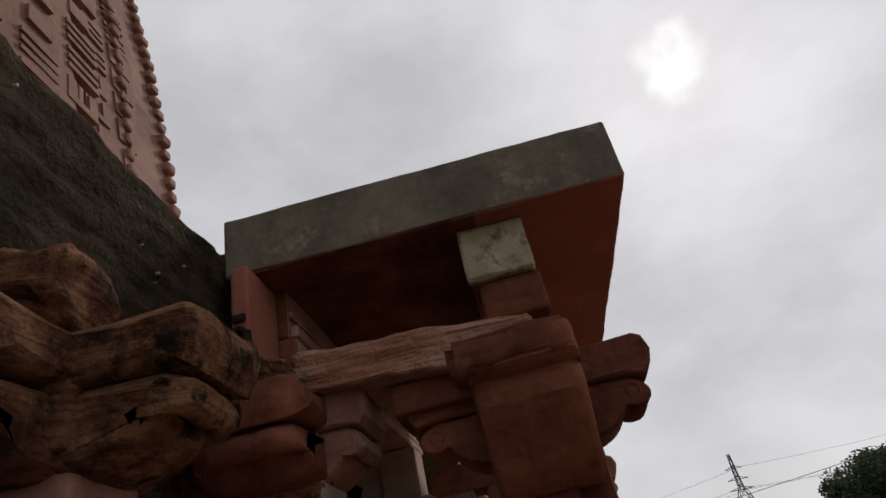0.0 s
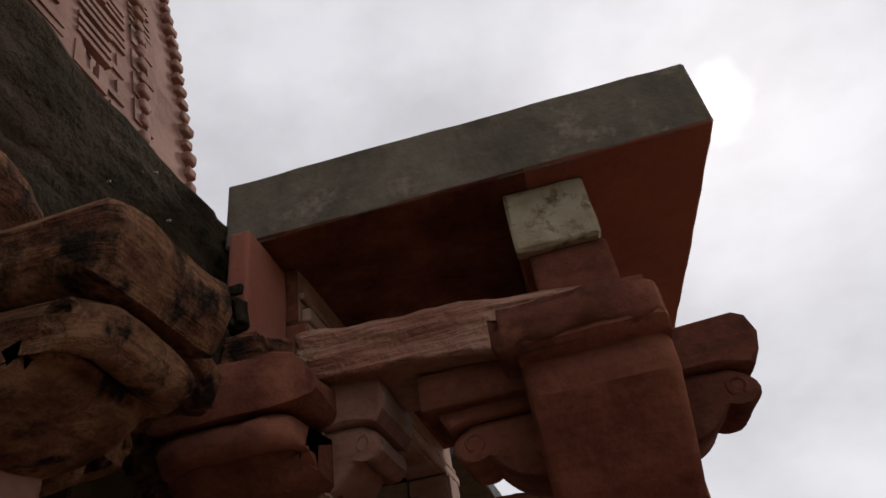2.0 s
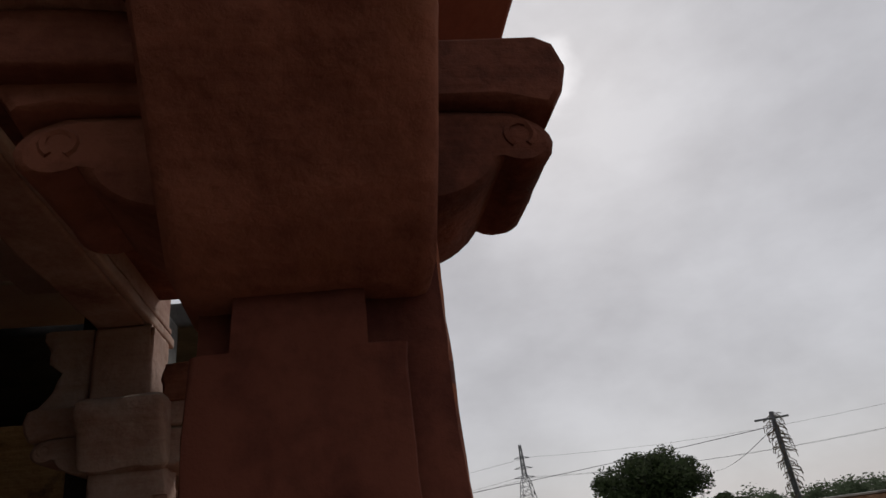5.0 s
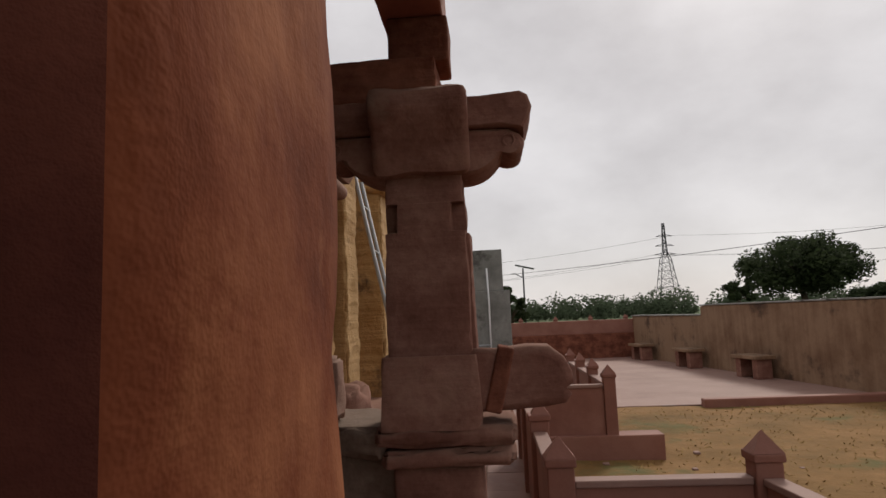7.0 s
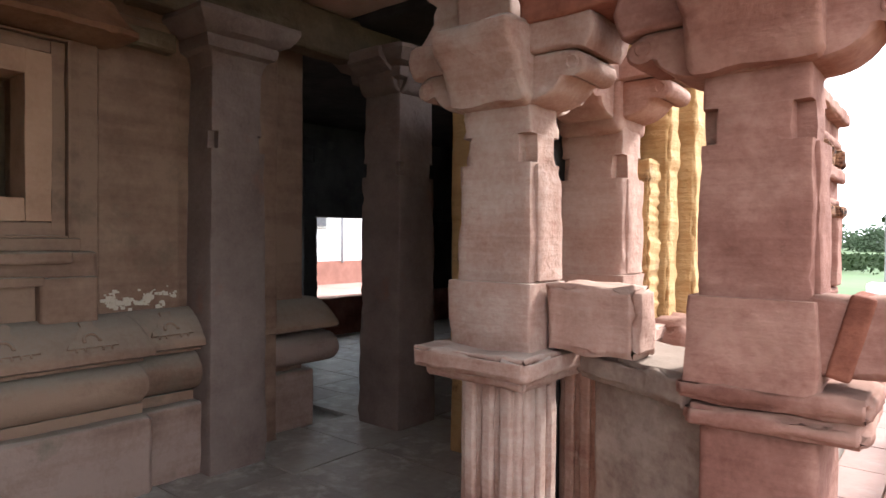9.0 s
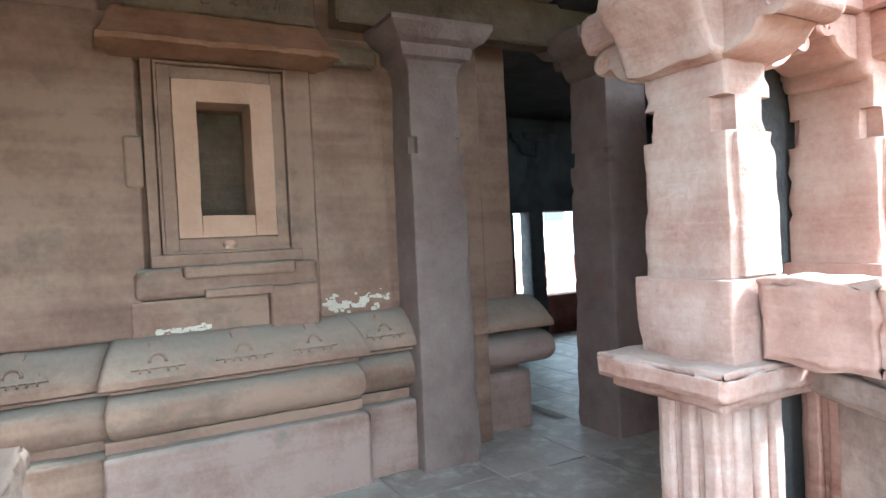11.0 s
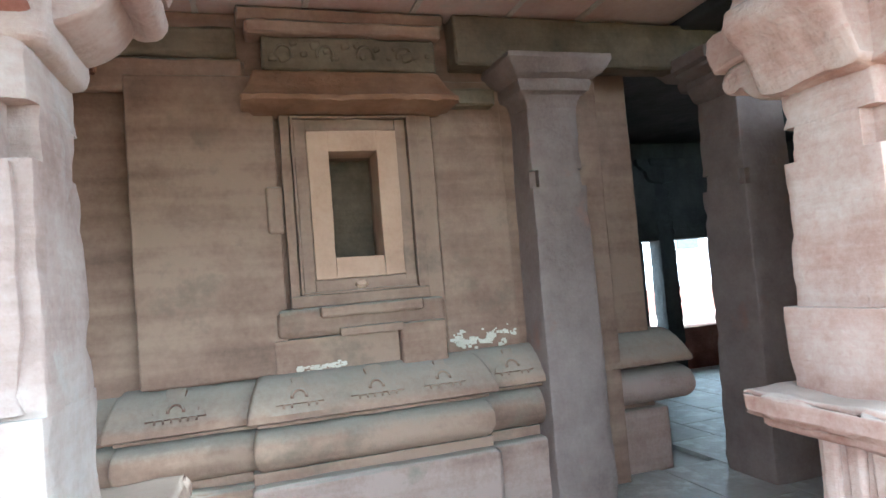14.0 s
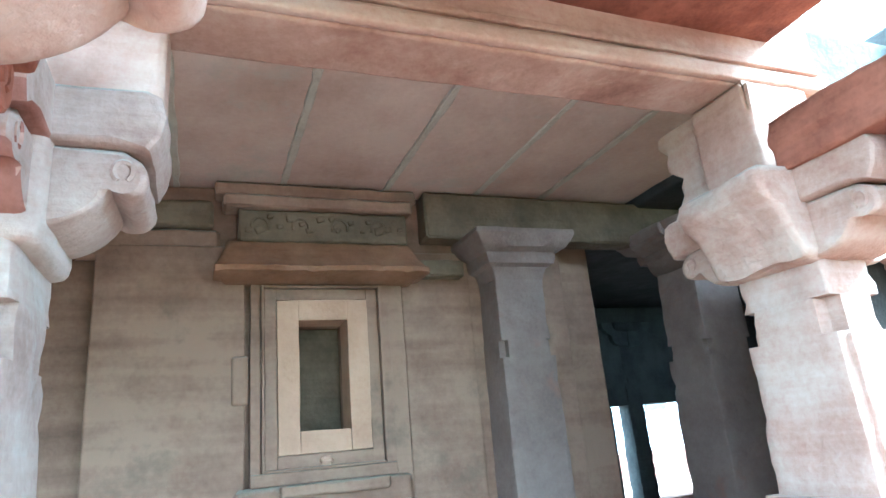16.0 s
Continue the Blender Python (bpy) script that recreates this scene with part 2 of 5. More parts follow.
M_TOWER = material("pinkish_carved_sandstone", [(0.12, 0.058, 0.042), (0.20, 0.10, 0.075), (0.27, 0.14, 0.105)], 3.0, 40, 0.03, 0.35, patch=(0.05, 0.036, 0.028), patch_at=0.58, patch_scale=1.8)
M_YELLOW = material("ochre_sandstone", [(0.22, 0.115, 0.04), (0.36, 0.20, 0.075), (0.46, 0.28, 0.12)], 2.4, 36, 0.55, 0.5, patch=(0.10, 0.055, 0.03), patch_at=0.58, patch_scale=3.4, bed=(0.8, 0.8, 11.0), depth=0.03)
M_BED = material("bedded_red_sandstone", [(0.07, 0.024, 0.016), (0.18, 0.066, 0.042), (0.31, 0.135, 0.088), (0.42, 0.23, 0.16)], 3.0, 40, 0.5, 0.8, depth=0.04)
M_SLAB = material("stained_concrete", [(0.045, 0.036, 0.026), (0.105, 0.087, 0.063), (0.18, 0.152, 0.115)], 3.6, 34, 0.25, 0.4, patch=(0.26, 0.215, 0.16), patch_at=0.56, patch_scale=4.4, bed=(6.0, 6.0, 1.0))
M_REDPAINT = material("faded_red_plaster", [(0.18, 0.058, 0.04), (0.26, 0.085, 0.058), (0.33, 0.125, 0.085)], 2.2, 40, 0.0, 0.2)
M_WHITE = material("chipped_whitewash", [(0.17, 0.125, 0.07), (0.30, 0.25, 0.165), (0.40, 0.345, 0.25)], 9.0, 30, 0.0, 0.5, patch=(0.11, 0.07, 0.038), patch_at=0.53, patch_scale=13.0)
M_FLAKE = material("old_lime_flakes", [(0.42, 0.34, 0.25), (0.56, 0.48, 0.38)], 9.0, 40, 0.0, 0.4)
M_FLOOR = material("dusty_flagstone", [(0.18, 0.152, 0.128), (0.28, 0.245, 0.21), (0.38, 0.34, 0.295)], 2.6, 24, 0.0, 0.25, rough=0.5, patch=(0.48, 0.44, 0.39), patch_at=0.54, patch_scale=3.0)
M_PINK = material("pink_dressed_stone", [(0.17, 0.068, 0.048), (0.225, 0.095, 0.068), (0.28, 0.13, 0.095)], 2.0, 60, 0.0, 0.12, rough=0.7)
M_PAVE = material("pink_paving", [(0.17, 0.095, 0.075), (0.24, 0.14, 0.112), (0.30, 0.185, 0.15)], 1.2, 20, 0.0, 0.12, rough=0.7, patch=(0.25, 0.19, 0.16), patch_at=0.6)
M_GRASS = material("dry_grass_earth", [(0.10, 0.058, 0.016), (0.19, 0.103, 0.031), (0.28, 0.15, 0.056)], 1.3, 14, 0.0, 0.5, rough=0.95, patch=(0.10, 0.095, 0.028), patch_at=0.55, patch_scale=0.9, depth=0.03)
M_BLADE = material("dry_grass_blades", [(0.19, 0.115, 0.033), (0.27, 0.165, 0.052), (0.33, 0.215, 0.08)], 1.1, 16, 0.0, 0.2, rough=0.95)
M_FIELD = material("green_field", [(0.035, 0.06, 0.018), (0.06, 0.095, 0.03), (0.10, 0.13, 0.05)], 0.06, 1.5, 0.0, 0.5, rough=0.95)
M_WALL = material("stained_boundary_plaster", [(0.10, 0.052, 0.028), (0.185, 0.105, 0.06), (0.27, 0.17, 0.105)], 1.4, 18, 0.5, 0.2, patch=(0.07, 0.04, 0.025), patch_at=0.55, patch_scale=1.2, bed=(4.5, 4.5, 0.35))
M_TANK = material("weathered_cement", [(0.12, 0.12, 0.108), (0.20, 0.20, 0.182), (0.29, 0.29, 0.265)], 2.2, 12, 0.0, 0.25, patch=(0.075, 0.07, 0.062), patch_at=0.54, patch_scale=1.8)
M_STEEL = material("galvanised_steel", [(0.25, 0.26, 0.27), (0.36, 0.37, 0.38)], 8, 60, 0.0, 0.1, rough=0.5)
M_IRON = material("dull_dark_metal", [(0.05, 0.05, 0.055), (0.09, 0.09, 0.095)], 8, 60, 0.0, 0.1, rough=0.6)
M_BARK = material("grey_brown_bark", [(0.05, 0.035, 0.025), (0.10, 0.075, 0.05)], 6, 40, 0.0, 0.6)
M_LEAF = material("dark_green_leaves", [(0.012, 0.020, 0.007), (0.024, 0.037, 0.013), (0.042, 0.056, 0.021)], 1.2, 9, 0.0, 0.3, rough=0.9, spec=0.1)
M_FARLEAF = material("hazy_green_leaves", [(0.035, 0.052, 0.028), (0.06, 0.082, 0.045), (0.09, 0.11, 0.065)], 0.35, 2, 0.0, 0.3, rough=0.95, spec=0.05)
M_HOUSE = material("white_painted_plaster", [(0.55, 0.55, 0.55), (0.68, 0.68, 0.68), (0.78, 0.78, 0.78)], 1.0, 14, 0.0, 0.1)
M_RUBBLE = material("loose_dust", [(0.36, 0.29, 0.22), (0.48, 0.40, 0.32)], 9, 60, 0.0, 0.6)


# ---- building blocks ----
def lines(a, b, bev, step):
    inner = max(1, int(round((b - a - 2 * bev) / step)))
    if b - a > bev * 5:
        return [a, a + bev * 0.35, a + bev] + [a + bev * 1.5 + (b - a - 3 * bev) * k / inner for k in range(inner + 1)] + [b - bev, b - bev * 0.35, b]
    vals = [a, a + bev * 0.35] + [a + bev + (b - a - 2 * bev) * k / inner for k in range(inner + 1)] + [b - bev * 0.35, b]
    return vals


def rough_at(p, amp, scale, seed):
    q = Vector((p[0] * scale + seed * 3.7, p[1] * scale - seed * 1.9, p[2] * scale + seed))
    return amp * (noise.noise(q) + 0.5 * noise.noise(q * 2.3) + 0.25 * noise.noise(q * 5.1))


def block(bm, x0, x1, y0, y1, z0, z1, bev=0.012, amp=0.004, step=0.07, seed=0, chip=0.0, m=None, beds=0.0, stepz=None):
    """A dressed stone: rounded worn edges, uneven faces, chipped corners, and beds worn back along the sides."""
    bev = min(bev, (x1 - x0) * 0.3, (y1 - y0) * 0.3, (z1 - z0) * 0.3)
    xs, ys, zs = lines(x0, x1, bev, step), lines(y0, y1, bev, step), lines(z0, z1, bev, stepz or step)
    lo, hi = Vector((x0 + bev, y0 + bev, z0 + bev)), Vector((x1 - bev, y1 - bev, z1 - bev))
    made = {}

    def vert(p):
        key = (round(p[0], 5), round(p[1], 5), round(p[2], 5))
        if key not in made:
            v = Vector(p)
            c = Vector([min(max(v[k], lo[k]), hi[k]) for k in range(3)])
            d = v - c
            nn = d.normalized() if d.length > 1e-7 else Vector((0, 0, 1))
            edge = sum(1 for k in range(3) if abs(d[k]) > bev * 0.2)
            q = c + nn * bev
            q += nn * rough_at(p, amp, 6.0, seed)
            if chip and edge > 1:
                q -= nn * max(0.0, rough_at(p, chip, 13.0, seed + 5) + 0.12 * chip)
            if beds and abs(nn.z) < 0.9:
                flat = Vector((nn.x, nn.y, 0))
                q += flat * beds * (noise.noise(Vector((p[0] * 3 + seed, p[1] * 3, p[2] * 38))) - 0.25 + 0.5 * noise.noise(Vector((p[0] * 9, p[1] * 9 + seed, p[2] * 75))))
            made[key] = bm.verts.new(m @ q if m else q)
        return made[key]

    def sheet(us, vs, at, flip):
        for i in range(len(us) - 1):
            for j in range(len(vs) - 1):
                quad = [at(us[i], vs[j]), at(us[i + 1], vs[j]), at(us[i + 1], vs[j + 1]), at(us[i], vs[j + 1])]
                f = bm.faces.new([vert(p) for p in (quad[::-1] if flip else quad)])
                f.smooth = True

    for z, fl in ((z0, True), (z1, False)):
        sheet(xs, ys, lambda u, v, z=z: (u, v, z), fl)
    for y, fl in ((y0, False), (y1, True)):
        sheet(xs, zs, lambda u, v, y=y: (u, y, v), fl)
    for x, fl in ((x0, True), (x1, False)):
        sheet(ys, zs, lambda u, v, x=x: (x, u, v), fl)
    return bm


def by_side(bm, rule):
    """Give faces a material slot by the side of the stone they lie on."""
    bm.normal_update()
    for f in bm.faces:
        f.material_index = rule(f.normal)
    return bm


def B(*a, **k):
    return block(bmesh.new(), *a, **k)


def plain(bm, x0, x1, y0, y1, z0, z1, m=None):
    vs = [bm.verts.new((m @ Vector(p)) if m else p) for p in ((x0, y0, z0), (x1, y0, z0), (x1, y1, z0), (x0, y1, z0), (x0, y0, z1), (x1, y0, z1), (x1, y1, z1), (x0, y1, z1))]
    for f in ((3, 2, 1, 0), (4, 5, 6, 7), (0, 1, 5, 4), (1, 2, 6, 5), (2, 3, 7, 6), (3, 0, 4, 7)):
        bm.faces.new([vs[k] for k in f])
    return bm


def prism(bm, outline, half, m, cuts=4, amp=0.004, seed=0, soft=0.012):
    """Extrude a closed outline of (r, z) across its thickness, sides slightly pillowed; m lays it into place."""
    n = len(outline)
    cx, cz = sum(p[0] for p in outline) / n, sum(p[1] for p in outline) / n
    rings = []
    ts = [-half, -half + soft * 0.35, -half + soft] + [-half + soft + (2 * half - 2 * soft) * k / cuts for k in range(1, cuts)] + [half - soft, half - soft * 0.35, half]
    for t in ts:
        edge = max(0.0, (abs(t) - (half - soft)) / soft)
        pull = soft * (1 - math.sqrt(max(0.0, 1 - edge * edge)))
        ring = []
        for r, z in outline:
            d = Vector((r - cx, z - cz)); ln = max(d.length, 1e-6)
            r2, z2 = r - d.x / ln * pull, z - d.y / ln * pull
            p = Vector((r2, t, z2))
            o = rough_at(p, amp, 8.0, seed)
            ring.append(bm.verts.new(m @ (p + Vector((d.x / ln * o, 0, d.y / ln * o)))))
        rings.append(ring)
    for a, b in zip(rings, rings[1:]):
        for k in range(n):
            f = bm.faces.new((a[k], b[k], b[(k + 1) % n], a[(k + 1) % n])); f.smooth = True
    bm.faces.new(rings[0])
    bm.faces.new(rings[-1][::-1])
    bmesh.ops.recalc_face_normals(bm, faces=bm.faces[:])
    return bm


def arc(cx, cz, r, a0, a1, n):
    return [(cx + r * math.cos(radians(a0 + (a1 - a0) * k / n)), cz + r * math.sin(radians(a0 + (a1 - a0) * k / n))) for k in range(n + 1)]


def tube(bm, pts, radius, sides=6):
    rings = []
    for k, p in enumerate(pts):
        p = Vector(p)
        d = (Vector(pts[min(k + 1, len(pts) - 1)]) - Vector(pts[max(k - 1, 0)])).normalized()
        u = d.orthogonal().normalized()
        v = d.cross(u)
        r = radius[k] if isinstance(radius, (list, tuple)) else radius
        rings.append([bm.verts.new(p + (u * math.cos(2 * math.pi * j / sides) + v * math.sin(2 * math.pi * j / sides)) * r) for j in range(sides)])
    for a, b in zip(rings, rings[1:]):
        best = min(range(sides), key=lambda s: sum((a[j].co - b[(j + s) % sides].co).length for j in range(sides)))
        for j in range(sides):
            f = bm.faces.new((a[j], a[(j + 1) % sides], b[(j + 1 + best) % sides], b[(j + best) % sides])); f.smooth = True
    bm.faces.new(rings[0][::-1]); bm.faces.new(rings[-1])
    return bm


def mesh_of(name, bm, mat):
    me = bpy.data.meshes.new(name)
    bmesh.ops.recalc_face_normals(bm, faces=bm.faces[:])
    bm.to_mesh(me); bm.free()
    for k in (mat if isinstance(mat, (list, tuple)) else [mat]):
        me.materials.append(k)
    return me


def part(name, bm, mat, parent, label=""):
    ob = new(name, mesh_of(name, bm, mat))
    ob.parent = parent
    return tagged(ob, label)


def thing(name, label, category, group="", kind="", at=(0, 0, 0)):
    ob = new(name)
    ob.location = at
    return tagged(ob, label, category, group, kind)


def solid(name, bm, mat, label, category, kind="", group=""):
    return tagged(new(name, mesh_of(name, bm, mat)), label, category, group, kind)


# ---- ground ----
def grid(bm, x0, x1, y0, y1, z, n, m, amp=0.0, seed=0):
    vs = [[bm.verts.new((x0 + (x1 - x0) * i / n, y0 + (y1 - y0) * j / m, z + (rough_at((x0 + (x1 - x0) * i / n, y0 + (y1 - y0) * j / m, 0), amp, 0.8, seed) if amp else 0))) for j in range(m + 1)] for i in range(n + 1)]
    for i in range(n):
        for j in range(m):
            bm.faces.new((vs[i][j], vs[i + 1][j], vs[i + 1][j + 1], vs[i][j + 1])).smooth = True
    return bm


solid("ground", grid(bmesh.new(), -900, 900, -900, 900, -0.36, 30, 30), M_FIELD, "flat green fields reaching the horizon", "ground", "structure")
solid("lawn", grid(bmesh.new(), 1.40, 9.5, 2.72, 9.78, -0.22, 60, 60, 0.02, 3), M_GRASS, "dry yellowish grass with bare earth patches", "lawn", "structure")
floor = thing("floor", "dusty grey stone flags of the temple porch", "floor", kind="structure")
solid("plinth_bed", plain(bmesh.new(), -6.4, 0.62, -4.2, 9.4, -0.34, -0.035), M_FLOOR, "grey mortar bed under the porch flags", "floor", "structure")
pavement = thing("pavement", "pink sandstone paving slabs with open joints", "pavement", kind="structure")
solid("paving_bed", plain(bmesh.new(), 0.62, 9.6, -6.0, 2.72, -0.34, -0.225), M_WALL, "earth bed under the paving", "ground", "structure")
solid("walkway_bed", plain(bmesh.new(), 0.62, 1.40, 2.72, 9.78, -0.34, -0.225), M_WALL, "earth bed under the walkway", "ground", "structure")
solid("courtyard", B(0.62, 7.6, 9.78, 20.4, -0.34, -0.2, bev=0.01, amp=0.002, step=0.8), M_PAVE, "pink paved courtyard by the boundary wall", "courtyard", "structure")
solid("kerb", B(4.2, 9.5, 9.58, 9.775, -0.30, -0.10, bev=0.02, amp=0.006, step=0.3), M_PINK, "low pink stone kerb at the lawn's edge", "kerb", "structure")

# ---- pillars ----
def loft(bm, secs, amp=0.004, chip=0.0, seed=0, step=0.04, worn=0.008, m=None):
    """A square stone lofted through sections (z, x0, x1, y0, y1, notch); a notch cuts its four corners back."""
    rows = []
    for k, s in enumerate(secs):
        if k and s[0] - secs[k - 1][0] > step * 1.5:
            a, n = secs[k - 1], int((s[0] - secs[k - 1][0]) / step)
            rows += [tuple(a[q] + (s[q] - a[q]) * j / n for q in range(6)) for j in range(1, n)]
        rows.append(s)
    n_side = max(2, int((secs[0][2] - secs[0][1]) / step))
    rings = []
    for z, x0, x1, y0, y1, c in rows:
        e, pts = max(c, worn), []
        for (cx, cy), (dx, dy), (ox, oy) in (((x1, y0), (-1, 0), (0, 1)), ((x1, y1), (0, -1), (-1, 0)), ((x0, y1), (1, 0), (0, -1)), ((x0, y0), (0, 1), (1, 0))):
            q = 1.0 if c > 0 else 0.3
            pts += [(cx + dx * e, cy + dy * e), (cx + (dx + ox) * e * q, cy + (dy + oy) * e * q), (cx + ox * e, cy + oy * e)]
        full = []
        for k, p in enumerate(pts):
            full.append((p, k % 3))
            if k % 3 == 2:
                b = pts[(k + 1) % 12]
                full += [((p[0] + (b[0] - p[0]) * j / n_side, p[1] + (b[1] - p[1]) * j / n_side), -1) for j in range(1, n_side)]
        ring, mx, my = [], (x0 + x1) / 2, (y0 + y1) / 2
        for (x, y), corner in full:
            d = Vector((x - mx, y - my, 0)).normalized()
            o = rough_at((x, y, z), amp, 7.0, seed)
            if corner >= 0 and chip:
                o -= max(0.0, rough_at((x, y, z), chip, 12.0, seed + 5))
            v = Vector((x, y, z)) + d * o
            ring.append(bm.verts.new(m @ v if m else v))
        rings.append(ring)
    for a, b in zip(rings, rings[1:]):
        for k in range(len(a)):
            bm.faces.new((a[k], a[(k + 1) % len(a)], b[(k + 1) % len(a)], b[k])).smooth = True
    bm.faces.new(rings[0][::-1])
    bm.faces.new(rings[-1])
    return crisp(bm)


def crisp(bm, angle=0.62):
    """Keep the stone's true edges sharp under smooth shading."""
    bm.normal_update()
    for e in bm.edges:
        if len(e.link_faces) == 2 and e.calc_face_angle(0.0) > angle:
            e.smooth = False
    return bm


SLAB_END = [(0.0, 0.0), (0.20, 0.0), (0.345, 0.004), (0.372, -0.008), (0.386, -0.05), (0.376, -0.092), (0.356, -0.124), (0.335, -0.120), (0.28, -0.112), (0.0, -0.112)]
SCROLL = [(0.0, -0.108), (0.30, -0.112), (0.336, -0.132)] + arc(0.318, -0.166, 0.036, 42, -140, 8) + [(0.272, -0.182)] + arc(0.14, -0.102, 0.163, -32, -86, 8) + [(0.0, -0.268)]
STUB = [(0.0, 0.0), (0.235, 0.0), (0.262, -0.016), (0.272, -0.06), (0.258, -0.098), (0.222, -0.125), (0.19, -0.19), (0.156, -0.262), (0.0, -0.268)]
FRONT = [(0.0, 0.0), (0.41, 0.0), (0.432, -0.014), (0.436, -0.090), (0.415, -0.106), (0.382, -0.110), (0.378, -0.178), (0.360, -0.195), (0.25, -0.30), (0.145, -0.385), (0.0, -0.39)]


def arm(kind, mm, sd, grow=1.0, wear=1.0):
    """One arm of a bracket capital, whole (slab over a scroll) or broken short."""
    bm = bmesh.new()
    if kind == "full":
        prism(bm, [(r * grow, z) for r, z in SLAB_END], 0.138, mm, 7, 0.006 * wear, sd, 0.012 * wear)
        prism(bm, [(r * grow, z) for r, z in SCROLL], 0.116, mm, 6, 0.005 * wear, sd + 1, 0.016 * wear)
        for side in (-1, 1):
            ring = [mm @ Vector(((0.30 + 0.02 * math.cos(radians(a))) * grow, side * 0.115, -0.158 + 0.02 * math.sin(radians(a)))) for a in range(-60, 241, 30)]
            tube(bm, ring, 0.006, 5)
    elif kind == "boss":
        prism(bm, [(r * grow, z) for r, z in SLAB_END], 0.188, mm, 9, 0.012, sd, 0.06)
        prism(bm, [(r * grow, z) for r, z in SCROLL], 0.165, mm, 9, 0.011, sd + 1, 0.07)
    else:
        outline, half, amp = {"stub": (STUB, 0.16, 0.011), "front": (FRONT, 0.15, 0.005)}[kind]
        prism(bm, [(r * grow, z) for r, z in outline], half, mm, 7, amp, sd, 0.022)
    return crisp(bm, 0.75)


def pillar(at, turn=0, label="", flute=True, mats=None, rise=0.0, deep=0.115, foot=True, arms=("full", "full", "full", "full"), grow=(1, 1, 1, 1), west=-0.15, east=0.153, chip=0.02, wear=1.0, strip=None):
    """A short porch pillar: pedestal, seat ledge, base block, shaft with notched corners and a four-armed bracket capital."""
    ma = mats or dict(low=M_RED, mid=M_RED, cap=M_RED)
    lit_shade = ma.get("lit_shade")

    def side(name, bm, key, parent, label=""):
        # Light painted by facing: south faces take the shade stone, others stay pale.
        if lit_shade:
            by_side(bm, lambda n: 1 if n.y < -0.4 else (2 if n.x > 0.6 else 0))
            return part(name, bm, [ma[key]] + lit_shade, parent, label)
        # South faces get a darker stone that paints their shade.
        if "south_shade" in ma:
            return part(name, by_side(bm, lambda n: 1 if n.y < -0.5 else 0), [ma[key], ma["south_shade"]], parent, label)
        return part(name, bm, ma[key], parent, label)
    p = thing("stone_pillar", label, "pillar", "porch pillars", at=(at[0], at[1], 0))
    sd = int(abs(at[0] * 13 + at[1] * 29)) + 1
    if foot:
        bm = B(-0.15, 0.15, -0.15, 0.15, -0.02, 0.085, bev=0.015, amp=0.006, seed=sd, chip=0.02)
        block(bm, -0.125, 0.125, -0.125, 0.125, 0.08, 0.85, bev=0.012, amp=0.005, seed=sd + 1)
        if flute:
            for k in (-0.075, 0.0, 0.075):
                for sx, sy in ((0, -1), (0, 1), (1, 0), (-1, 0)):
                    w = 0.026
                    if sx:
                        block(bm, sx * 0.128 - 0.016, sx * 0.128 + 0.016, k - w, k + w, 0.08, 0.84, bev=0.012, amp=0.005, step=0.06, seed=sd + 7, chip=0.012)
                    else:
                        block(bm, k - w, k + w, sy * 0.128 - 0.016, sy * 0.128 + 0.016, 0.08, 0.84, bev=0.012, amp=0.005, step=0.06, seed=sd + 8, chip=0.012)
        side("pedestal", bm, "low", p, "ribbed pedestal")
        bm = B(-0.235, 0.235, -0.27, 0.25, 0.885, 0.955, bev=0.012, amp=0.012, step=0.035, seed=sd + 2, chip=0.06)
        block(bm, -0.205, 0.205, -0.235, 0.22, 0.845, 0.89, bev=0.012, amp=0.008, step=0.05, seed=sd + 3, chip=0.03)
        side("ledge", bm, "low", p, "chipped projecting ledge")
    y0, y1 = -deep, deep - 0.012
    foot_z = 1.18
    if strip:
        foot_z, rib = 0.948, (strip, -0.097, 0.952)
    else:
        rib = (east + 0.014, -0.082, 1.19)
        bm = loft(bmesh.new(), [(0.948, west - 0.022, east + 0.019, -deep - 0.032, 0.112, 0), (1.182, west - 0.018, east + 0.015, -deep - 0.03, 0.11, 0)], 0.009, chip, sd + 4, 0.03)
        side("base_block", bm, "low", p)
    bm = loft(bmesh.new(), [(foot_z, west - 0.004, east, y0, y1, 0), (1.59, west + 0.002, east - 0.005, y0 + 0.004, y1 - 0.004, 0), (1.591, west + 0.002, east - 0.005, y0 + 0.004, y1 - 0.004, 0.045), (1.688, west + 0.004, east - 0.006, y0 + 0.005, y1 - 0.004, 0.045), (1.689, west + 0.008, east - 0.008, y0 + 0.006, y1 - 0.005, 0), (1.79 + rise, west + 0.012, east - 0.011, y0 + 0.008, y1 - 0.006, 0)], 0.007, chip, sd + 5, 0.028)
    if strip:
        # The whole shaft carries the shade colour; only the rib stays orange.
        part("shaft", bm, ma["south_shade"], p, "dark maroon shaft with notched corners")
        bm = bmesh.new()
    loft(bm, [(rib[2], 0.0, rib[0], rib[1], 0.085 if not strip else y1 + 0.002, 0), (1.585 if not strip else 1.80, 0.0, rib[0] - 0.005, rib[1] + 0.002, 0.083 if not strip else y1, 0)], 0.006, chip, sd + 6, 0.028, 0.008 if not strip else 0.02)
    side("rib" if strip else "shaft", bm, "mid", p, "broad worn orange rib" if strip else "shaft with notched corners")
    for k in range(4):
        mm = pose(0, 0, 2.0 + rise, 0, 0, 90 * k)
        bm = arm(arms[k], mm, sd + 10 + k, grow[k], wear)
